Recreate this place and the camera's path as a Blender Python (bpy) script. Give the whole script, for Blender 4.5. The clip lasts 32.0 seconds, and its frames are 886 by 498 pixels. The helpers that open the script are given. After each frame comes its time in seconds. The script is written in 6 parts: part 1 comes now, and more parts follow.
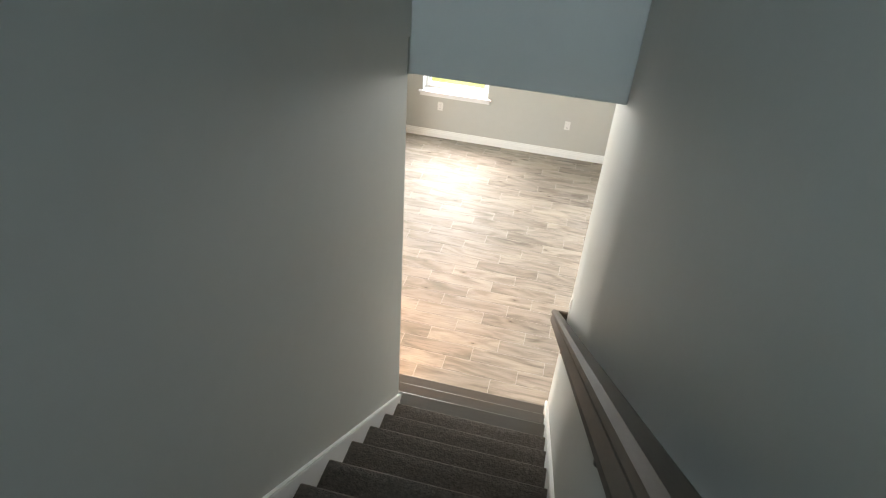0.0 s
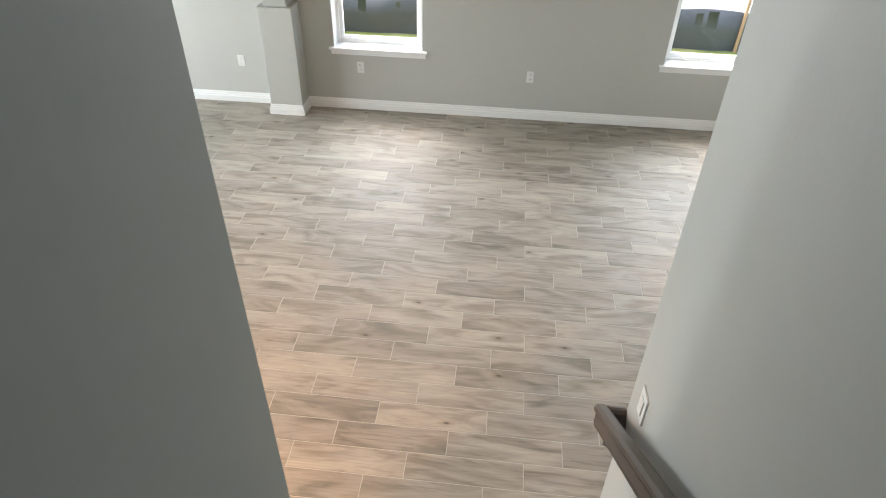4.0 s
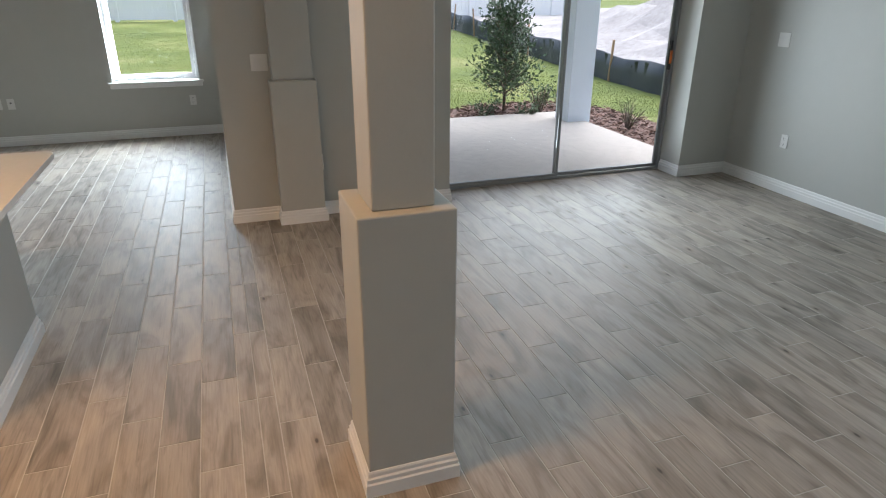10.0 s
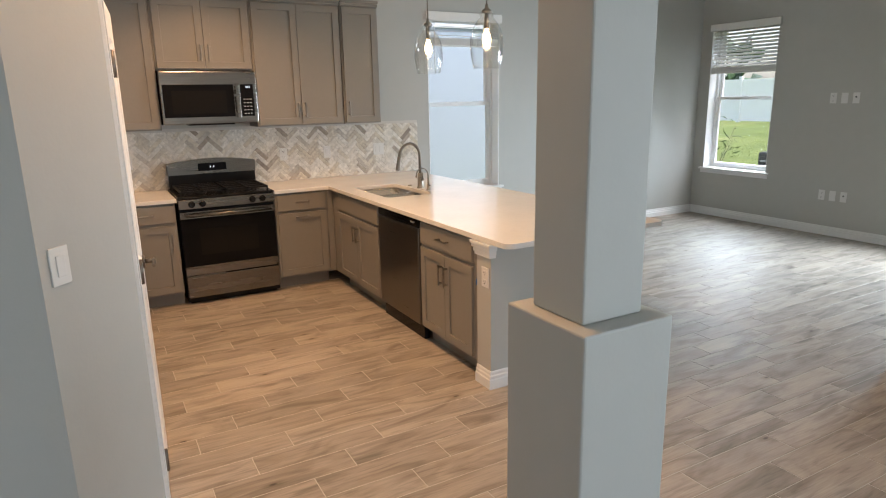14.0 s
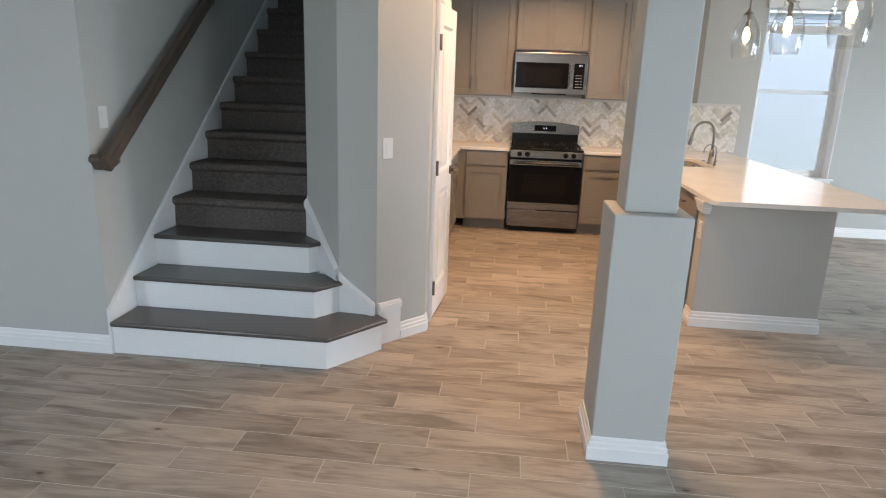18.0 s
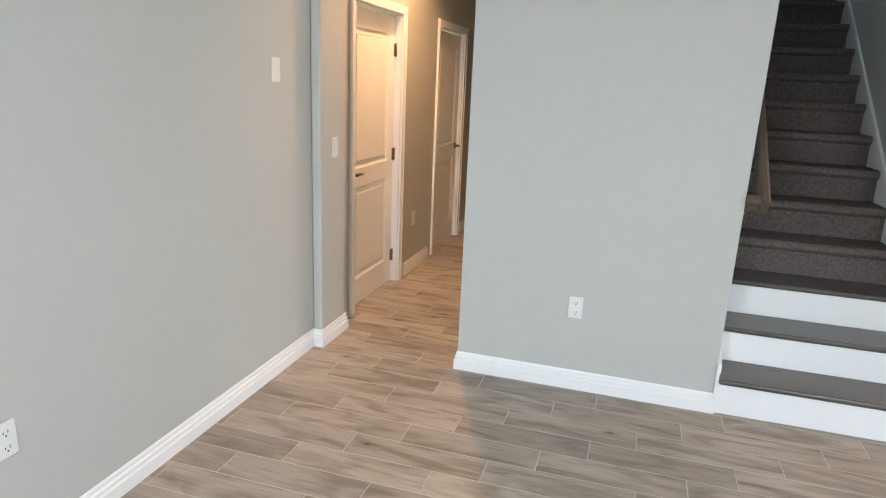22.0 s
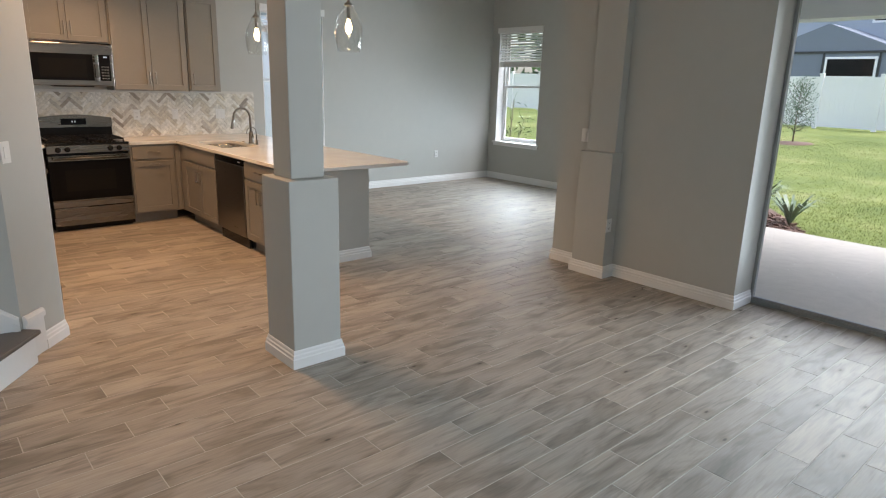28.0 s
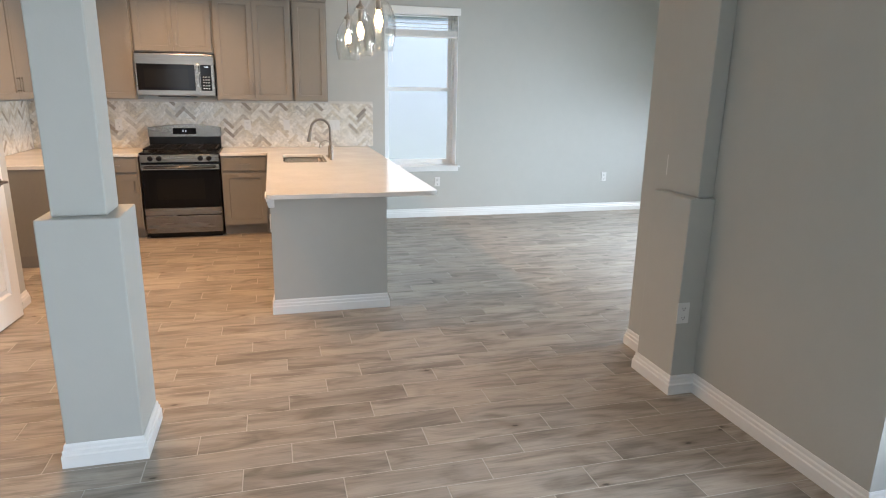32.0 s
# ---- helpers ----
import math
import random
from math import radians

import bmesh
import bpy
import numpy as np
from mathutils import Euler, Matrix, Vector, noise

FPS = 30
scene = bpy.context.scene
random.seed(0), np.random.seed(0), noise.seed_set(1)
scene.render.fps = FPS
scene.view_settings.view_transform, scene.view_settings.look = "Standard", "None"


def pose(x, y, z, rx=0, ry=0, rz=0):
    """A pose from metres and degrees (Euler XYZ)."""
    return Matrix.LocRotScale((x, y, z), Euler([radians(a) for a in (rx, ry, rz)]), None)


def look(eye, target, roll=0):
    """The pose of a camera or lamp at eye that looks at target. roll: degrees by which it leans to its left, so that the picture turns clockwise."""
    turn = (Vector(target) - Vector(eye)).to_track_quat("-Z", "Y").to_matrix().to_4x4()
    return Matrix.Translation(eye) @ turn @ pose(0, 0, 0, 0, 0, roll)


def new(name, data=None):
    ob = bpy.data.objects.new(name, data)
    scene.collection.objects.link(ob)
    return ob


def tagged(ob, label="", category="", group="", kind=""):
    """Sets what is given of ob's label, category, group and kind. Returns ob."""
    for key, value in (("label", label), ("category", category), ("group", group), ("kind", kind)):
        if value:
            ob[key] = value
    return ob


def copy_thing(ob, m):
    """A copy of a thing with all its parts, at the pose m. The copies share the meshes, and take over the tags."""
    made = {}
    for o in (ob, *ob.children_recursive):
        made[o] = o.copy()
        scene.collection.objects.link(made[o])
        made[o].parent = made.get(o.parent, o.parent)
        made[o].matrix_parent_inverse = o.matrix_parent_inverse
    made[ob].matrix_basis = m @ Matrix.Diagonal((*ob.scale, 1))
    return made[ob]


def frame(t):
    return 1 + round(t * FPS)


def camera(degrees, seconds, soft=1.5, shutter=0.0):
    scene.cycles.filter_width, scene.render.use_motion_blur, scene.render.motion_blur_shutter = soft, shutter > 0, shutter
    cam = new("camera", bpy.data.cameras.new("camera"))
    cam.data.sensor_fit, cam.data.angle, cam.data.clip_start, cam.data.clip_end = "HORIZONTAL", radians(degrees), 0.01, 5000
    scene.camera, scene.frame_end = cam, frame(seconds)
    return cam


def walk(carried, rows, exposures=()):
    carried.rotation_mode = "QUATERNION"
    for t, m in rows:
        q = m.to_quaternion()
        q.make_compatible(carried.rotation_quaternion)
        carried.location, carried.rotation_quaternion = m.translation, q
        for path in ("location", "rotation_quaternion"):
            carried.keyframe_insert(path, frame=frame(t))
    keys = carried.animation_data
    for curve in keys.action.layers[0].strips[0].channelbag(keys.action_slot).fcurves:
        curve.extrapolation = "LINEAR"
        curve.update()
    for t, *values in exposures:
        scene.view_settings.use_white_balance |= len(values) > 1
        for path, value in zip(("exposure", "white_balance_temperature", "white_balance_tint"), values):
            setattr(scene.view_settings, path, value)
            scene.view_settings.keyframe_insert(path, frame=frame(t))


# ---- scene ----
cam = camera(70.4, 32.0, soft=1.1, shutter=0.06)
PATH = [
    (0, (-0.285, -0.427, 3.81), (-0.605, 1.176, 2.657), 4.2),
    (0.5, (-0.41, -0.14, 3.77), (-0.378, 1.491, 2.613), 4.6),
    (1, (-0.521, 0.15, 3.719), (-0.476, 1.753, 2.525), 4.8),
    (1.5, (-0.575, 0.36, 3.605), (-0.562, 1.962, 2.408), 4.6),
    (2, (-0.614, 0.562, 3.486), (-0.633, 2.163, 2.287), 3.8),
    (2.5, (-0.577, 0.752, 3.35), (-0.643, 2.341, 2.137), 2.3),
    (4.5, (-0.601, 1.579, 2.759), (-0.819, 3.15, 1.54), 1.1),
    (5, (-0.6, 1.756, 2.612), (-0.939, 3.312, 1.402), 0.9),
    (5.5, (-0.663, 1.915, 2.54), (-1.081, 3.455, 1.335), 0.7),
    (6, (-0.698, 2.063, 2.429), (-1.225, 3.574, 1.228), 1.2),
    (6.5, (-0.682, 2.205, 2.333), (-1.399, 3.641, 1.139), 0.5),
    (7, (-0.776, 2.353, 2.229), (-1.583, 3.737, 1.031), 0.7),
    (7.5, (-0.788, 2.483, 2.106), (-1.773, 3.752, 0.913), 0.8),
    (8, (-0.742, 2.578, 2.061), (-1.936, 3.663, 0.88), 0.1),
    (8.5, (-0.789, 2.655, 1.969), (-2.074, 3.642, 0.797), 0.3),
    (9, (-0.854, 2.688, 1.905), (-2.301, 3.596, 0.865), 0.5),
    (9.5, (-0.91, 2.743, 1.844), (-2.527, 3.536, 0.975), 0.4),
    (10, (-0.924, 2.818, 1.747), (-2.662, 3.423, 0.965), 0.3),
    (10.5, (-0.889, 2.911, 1.761), (-2.704, 3.251, 0.993), -0.2),
    (11, (-0.955, 3.075, 1.662), (-2.798, 3.133, 0.887), -0.1),
    (11.5, (-1.015, 3.305, 1.666), (-2.839, 3.021, 0.896), -0.8),
    (12, (-1.075, 3.582, 1.659), (-2.838, 2.834, 1.082), -1.5),
    (12.5, (-1.251, 3.764, 1.642), (-2.857, 2.672, 1.166), -1.2),
    (13, (-1.367, 4.059, 1.622), (-2.78, 2.721, 1.16), -1.1),
    (13.5, (-1.48, 4.335, 1.66), (-2.63, 2.763, 1.205), -1.2),
    (15.5, (-2.603, 5.153, 1.635), (-3.107, 3.282, 1.142), -0.2),
    (16, (-2.822, 5.322, 1.593), (-3.081, 3.4, 1.101), 0.2),
    (16.5, (-2.926, 5.512, 1.595), (-3.094, 3.579, 1.109), 0.6),
    (17, (-2.736, 5.661, 1.565), (-2.923, 3.731, 1.075), 1.6),
    (17.5, (-2.496, 5.81, 1.57), (-2.643, 3.879, 1.07), 2.6),
    (18, (-2.266, 5.967, 1.562), (-2.075, 4.042, 1.05), 2.0),
    (18.5, (-1.87, 6.144, 1.575), (-1.324, 4.293, 1.051), 1.8),
    (19, (-1.512, 6.184, 1.563), (-0.761, 4.409, 1.028), 1.9),
    (19.5, (-1.172, 6.093, 1.542), (-0.296, 4.38, 0.995), 1.6),
    (20, (-0.799, 6.055, 1.574), (0.131, 4.374, 1.02), 1.7),
    (20.5, (-0.416, 6.073, 1.579), (0.537, 4.399, 1.039), 1.9),
    (21, (-0.07, 6.031, 1.581), (0.857, 4.344, 1.038), 1.8),
    (21.5, (0.219, 6.015, 1.592), (1.051, 4.278, 1.052), 2.0),
    (22, (0.456, 6.063, 1.589), (1.003, 4.21, 1.074), 2.5),
    (22.5, (0.553, 6.008, 1.576), (0.732, 4.083, 1.062), 2.7),
    (23, (0.675, 6.102, 1.586), (0.299, 4.197, 1.105), 3.3),
    (23.5, (0.758, 6.214, 1.549), (-0.186, 4.504, 1.117), 3.2),
    (24, (0.656, 6.324, 1.559), (-0.648, 4.875, 1.11), 3.3),
    (24.5, (0.501, 6.404, 1.562), (-0.879, 5.037, 1.087), 2.8),
    (25, (0.35, 6.38, 1.568), (-1.052, 5.039, 1.08), 3.0),
    (25.5, (0.116, 6.339, 1.613), (-1.286, 5.007, 1.105), 2.7),
    (26, (-0.147, 6.455, 1.618), (-1.54, 5.113, 1.109), 2.3),
    (26.5, (-0.407, 6.545, 1.624), (-1.783, 5.184, 1.119), 1.6),
    (28.5, (-1.397, 6.523, 1.616), (-2.619, 5.028, 1.096), 1.7),
    (29, (-1.688, 6.47, 1.633), (-2.861, 4.939, 1.104), 1.6),
    (29.5, (-1.971, 6.408, 1.617), (-3.109, 4.849, 1.093), 1.9),
    (30, (-2.287, 6.371, 1.617), (-3.285, 4.715, 1.104), 1.2),
    (30.5, (-2.581, 6.255, 1.611), (-3.443, 4.525, 1.097), 1.3),
    (31, (-2.957, 6.21, 1.607), (-3.758, 4.45, 1.096), 1.2),
    (31.5, (-3.331, 6.266, 1.624), (-4.024, 4.455, 1.133), 0.8),
    (32, (-3.618, 6.213, 1.614), (-4.124, 4.343, 1.117), 1.0),
]
EXPOSURES = [(0.0, 2.75, 7400, 15), (2.5, 2.32, 7400, 14), (4.5, 1.93, 6450, 12), (6.0, 1.5, 6100, 10), (8.0, 0.95, 6150, 11), (9.0, 0.92, 6150, 11), (11.0, 0.58, 6300, 11), (13.0, 1.0, 6300, 12), (16.0, 0.92, 6250, 12), (17.5, 0.97, 6100, 12), (19.0, 1.8, 6050, 12), (21.0, 1.88, 6150, 13), (22.5, 1.95, 6550, 14), (24.0, 1.35, 6050, 12), (25.0, 1.15, 6250, 12), (26.0, 0.95, 6350, 12), (28.5, 0.85, 6350, 12), (30.0, 0.95, 6300, 12), (32.0, 1.30, 6100, 12)]
walk(cam, [(t, look(eye, target, roll)) for t, eye, target, roll in PATH], EXPOSURES)

# ---------------------------------------------------------------- light


def lamp(name, kind, m, energy, color, **kw):
    data = bpy.data.lights.new(name, kind)
    data.energy, data.color = energy, color
    for k, v in kw.items():
        if k == "size":
            data.size = v
        elif k == "size_y":
            data.shape = "RECTANGLE"
            data.size_y = v
        elif k == "radius":
            data.shadow_soft_size = v
        elif k == "spread":
            data.spread = v
        elif k == "angle":
            data.angle = v
        elif k == "cone":
            data.spot_size, data.spot_blend = v, 0.6
    ob = new(name, data)
    ob.matrix_world = m
    return ob


world = bpy.data.worlds.new("sky")
scene.world = world
world.use_nodes = True
wn = world.node_tree.nodes
wn.clear()
sky = wn.new("ShaderNodeTexSky")
sky.sky_type, sky.sun_disc = "NISHITA", False
sky.sun_elevation, sky.sun_rotation = radians(64), radians(320)
sky.air_density, sky.dust_density, sky.ozone_density = 1.0, 3.0, 1.0
bg = wn.new("ShaderNodeBackground")
bg.inputs["Strength"].default_value = 0.24
wo = wn.new("ShaderNodeOutputWorld")
veil = wn.new("ShaderNodeHueSaturation")
veil.inputs["Saturation"].default_value = 0.8
world.node_tree.links.new(sky.outputs[0], veil.inputs["Color"])
world.node_tree.links.new(veil.outputs[0], bg.inputs[0])
world.node_tree.links.new(bg.outputs[0], wo.inputs[0])
lamp("sun", "SUN", look((-5, 6, 16), (0, 0, 0)), 2.2, (0.94, 0.97, 1.0), angle=radians(50))

DAY = (0.82, 0.935, 1.0)


def fill_lamp(x, y, z, w, h, toward, energy, spread=100):
    """Daylight of one opening: a lamp in it that sends the sky's light down into the room."""
    lamp("fill_lamp", "AREA", look((x, y, z), toward), energy, DAY, size=w, size_y=h, spread=radians(spread))


fill_lamp(-6.075, 5.76, 1.25, 2.0, 1.9, (-3.8, 5.77, 1.15), 37, 140)
for wx in (-1.86, 1.40):
    fill_lamp(wx, 7.495, 1.60, 0.85, 1.6, (wx, 5.0, 0.70), 7.5 if wx < 0 else 12.0, 118)
fill_lamp(-5.405, -1.525, 1.60, 0.85, 1.6, (-5.405, 1.0, 1.60), 1.4, 150)
for wy in (-0.885, 2.115):
    fill_lamp(-9.36, wy, 1.22, 0.85, 1.10, (-7.4, 0.3 * wy + 0.1, 0.45), 16 if wy < 0 else 52, 112)
# added lamp in an invented opening upstairs, out of view, to brighten the stairwell
lamp("fill_lamp", "AREA", look((-0.54, -3.12, 4.85), (-0.80, 0.6, 5.2)), 10.5, (0.55, 0.80, 1.0), size=0.75, size_y=1.0, spread=radians(150))

# ---------------------------------------------------------------- materials


def mat(name, color, rough=0.5, metal=0.0, var=0.08, scale=6.0, bump=0.0, bump_scale=80.0, spec=0.5, coat=0.0, stretch=(1, 1, 1), rnd=0.0, island=0.0):
    """A plain surface with colour variation at two scales, fine relief and gloss variation."""
    m = bpy.data.materials.new(name)
    m.use_nodes = True
    n, l = m.node_tree.nodes, m.node_tree.links
    b = n["Principled BSDF"]
    col = color if len(color) == 4 else (*color, 1.0)
    geo = n.new("ShaderNodeTexCoord")
    mp = n.new("ShaderNodeMapping")
    mp.inputs["Scale"].default_value = stretch
    l.new(geo.outputs["Object"], mp.inputs[0])
    n1, n2 = n.new("ShaderNodeTexNoise"), n.new("ShaderNodeTexNoise")
    n1.inputs["Scale"].default_value, n1.inputs["Detail"].default_value = scale, 4
    n2.inputs["Scale"].default_value, n2.inputs["Detail"].default_value = scale * 9, 3
    l.new(mp.outputs[0], n1.inputs["Vector"])
    l.new(mp.outputs[0], n2.inputs["Vector"])
    add = n.new("ShaderNodeMath")
    add.operation = "ADD"
    l.new(n1.outputs["Fac"], add.inputs[0])
    l.new(n2.outputs["Fac"], add.inputs[1])
    rg = n.new("ShaderNodeMapRange")
    rg.inputs["From Min"].default_value, rg.inputs["From Max"].default_value = 0.6, 1.4
    rg.inputs["To Min"].default_value, rg.inputs["To Max"].default_value = 1 - var, 1 + var
    l.new(add.outputs[0], rg.inputs["Value"])
    last = rg.outputs[0]
    if rnd or island:
        src = n.new("ShaderNodeObjectInfo").outputs["Random"] if rnd else n.new("ShaderNodeNewGeometry").outputs["Random Per Island"]
        r2 = n.new("ShaderNodeMapRange")
        r2.inputs["To Min"].default_value, r2.inputs["To Max"].default_value = 1 - (rnd or island), 1 + (rnd or island)
        l.new(src, r2.inputs["Value"])
        mu = n.new("ShaderNodeMath")
        mu.operation = "MULTIPLY"
        l.new(last, mu.inputs[0])
        l.new(r2.outputs[0], mu.inputs[1])
        last = mu.outputs[0]
    hsv = n.new("ShaderNodeHueSaturation")
    hsv.inputs["Color"].default_value = col
    l.new(last, hsv.inputs["Value"])
    l.new(hsv.outputs[0], b.inputs["Base Color"])
    rr = n.new("ShaderNodeMapRange")
    rr.inputs["To Min"].default_value, rr.inputs["To Max"].default_value = max(rough - 0.06, 0.02), min(rough + 0.06, 1)
    l.new(n1.outputs["Fac"], rr.inputs["Value"])
    l.new(rr.outputs[0], b.inputs["Roughness"])
    b.inputs["Metallic"].default_value = metal
    b.inputs["Specular IOR Level"].default_value = spec
    b.inputs["Coat Weight"].default_value = coat
    if bump:
        n3 = n.new("ShaderNodeTexNoise")
        n3.inputs["Scale"].default_value, n3.inputs["Detail"].default_value = bump_scale, 3
        l.new(mp.outputs[0], n3.inputs["Vector"])
        bp = n.new("ShaderNodeBump")
        bp.inputs["Strength"].default_value, bp.inputs["Distance"].default_value = bump, 0.004
        l.new(n3.outputs["Fac"], bp.inputs["Height"])
        l.new(bp.outputs[0], b.inputs["Normal"])
    return m


def lawn_mat(name, green, bump):
    """Turf that goes from fresh green to dry straw in patches."""
    m = bpy.data.materials.new(name)
    m.use_nodes = True
    n, l = m.node_tree.nodes, m.node_tree.links
    b = n["Principled BSDF"]
    geo = n.new("ShaderNodeNewGeometry")
    last = None
    for scale, detail, lo, hi in ((0.55, 4, 0.36, 0.66), (7.0, 5, 0.25, 0.85)):
        t = n.new("ShaderNodeTexNoise")
        t.inputs["Scale"].default_value, t.inputs["Detail"].default_value = scale, detail
        l.new(geo.outputs["Position"], t.inputs["Vector"])
        r = n.new("ShaderNodeMapRange")
        r.inputs["From Min"].default_value, r.inputs["From Max"].default_value = lo, hi
        r.inputs["To Max"].default_value = 0.5
        l.new(t.outputs["Fac"], r.inputs["Value"])
        if last is None:
            last = r.outputs[0]
        else:
            a = n.new("ShaderNodeMath")
            l.new(last, a.inputs[0])
            l.new(r.outputs[0], a.inputs[1])
            last = a.outputs[0]
    ramp = n.new("ShaderNodeValToRGB")
    ramp.color_ramp.elements[0].color = (*[c * 0.80 for c in green], 1)
    ramp.color_ramp.elements[1].color = (0.30, 0.30, 0.13, 1)
    ramp.color_ramp.elements[1].position = 0.95
    ramp.color_ramp.elements.new(0.5).color = (green[0] * 1.25, green[1] * 1.15, green[2] * 1.1, 1)
    l.new(last, ramp.inputs[0])
    l.new(ramp.outputs[0], b.inputs["Base Color"])
    b.inputs["Roughness"].default_value = 0.9
    b.inputs["Specular IOR Level"].default_value = 0.15
    if bump:
        bp = n.new("ShaderNodeBump")
        bp.inputs["Strength"].default_value, bp.inputs["Distance"].default_value = bump, 0.02
        t = n.new("ShaderNodeTexNoise")
        t.inputs["Scale"].default_value, t.inputs["Detail"].default_value = 60.0, 4
        l.new(geo.outputs["Position"], t.inputs["Vector"])
        l.new(t.outputs["Fac"], bp.inputs["Height"])
        l.new(bp.outputs[0], b.inputs["Normal"])
    return m


def emission(name, color, strength):
    m = bpy.data.materials.new(name)
    m.use_nodes = True
    n, l = m.node_tree.nodes, m.node_tree.links
    n.clear()
    e, o = n.new("ShaderNodeEmission"), n.new("ShaderNodeOutputMaterial")
    e.inputs[0].default_value, e.inputs[1].default_value = (*color, 1), strength
    l.new(e.outputs[0], o.inputs[0])
    return m


def glass(name, tint=(1, 1, 1), gloss=0.02, edge=0.45, power=4.0, face=0.025):
    """Thin clear glass: see-through, with a gloss that grows towards grazing view."""
    m = bpy.data.materials.new(name)
    m.use_nodes = True
    n, l = m.node_tree.nodes, m.node_tree.links
    n.clear()
    o, mix = n.new("ShaderNodeOutputMaterial"), n.new("ShaderNodeMixShader")
    tr, gl, lw = n.new("ShaderNodeBsdfTransparent"), n.new("ShaderNodeBsdfGlossy"), n.new("ShaderNodeLayerWeight")
    tr.inputs[0].default_value, gl.inputs["Roughness"].default_value = (*tint, 1), gloss
    pw, ma = n.new("ShaderNodeMath"), n.new("ShaderNodeMath")
    pw.operation, ma.operation = "POWER", "MULTIPLY_ADD"
    pw.inputs[1].default_value = power
    ma.inputs[1].default_value, ma.inputs[2].default_value = edge, face
    lw.inputs["Blend"].default_value = 0.5
    l.new(lw.outputs["Facing"], pw.inputs[0])
    l.new(pw.outputs[0], ma.inputs[0])
    l.new(ma.outputs[0], mix.inputs[0])
    l.new(tr.outputs[0], mix.inputs[1])
    l.new(gl.outputs[0], mix.inputs[2])
    l.new(mix.outputs[0], o.inputs[0])
    return m


def marble_mat(name, per_island):
    """Honed marble mosaic: most pieces creamy white, some tan, some grey-brown, each with faint veins."""
    m = bpy.data.materials.new(name)
    m.use_nodes = True
    n, l = m.node_tree.nodes, m.node_tree.links
    b = n["Principled BSDF"]
    src = n.new("ShaderNodeNewGeometry").outputs["Random Per Island"] if per_island else n.new("ShaderNodeObjectInfo").outputs["Random"]
    ramp = n.new("ShaderNodeValToRGB")
    r = ramp.color_ramp
    r.interpolation = "LINEAR"
    r.elements[0].position, r.elements[0].color = 0.0, (0.76, 0.74, 0.69, 1)
    r.elements[1].position, r.elements[1].color = 1.0, (0.30, 0.26, 0.225, 1)
    for p, c in ((0.55, (0.70, 0.67, 0.60, 1)), (0.80, (0.62, 0.57, 0.47, 1)), (0.92, (0.54, 0.51, 0.46, 1)), (0.97, (0.42, 0.37, 0.31, 1))):
        r.elements.new(p).color = c
    l.new(src, ramp.inputs[0])
    geo = n.new("ShaderNodeNewGeometry")
    v = n.new("ShaderNodeTexNoise")
    v.inputs["Scale"].default_value, v.inputs["Detail"].default_value, v.inputs["Distortion"].default_value = 26.0, 5, 1.2
    l.new(geo.outputs["Position"], v.inputs["Vector"])
    rg = n.new("ShaderNodeMapRange")
    rg.inputs["From Min"].default_value, rg.inputs["From Max"].default_value = 0.3, 0.7
    rg.inputs["To Min"].default_value, rg.inputs["To Max"].default_value = 0.74, 1.12
    l.new(v.outputs["Fac"], rg.inputs["Value"])
    hs = n.new("ShaderNodeHueSaturation")
    l.new(ramp.outputs[0], hs.inputs["Color"])
    l.new(rg.outputs[0], hs.inputs["Value"])
    l.new(hs.outputs[0], b.inputs["Base Color"])
    b.inputs["Roughness"].default_value = 0.22
    return m


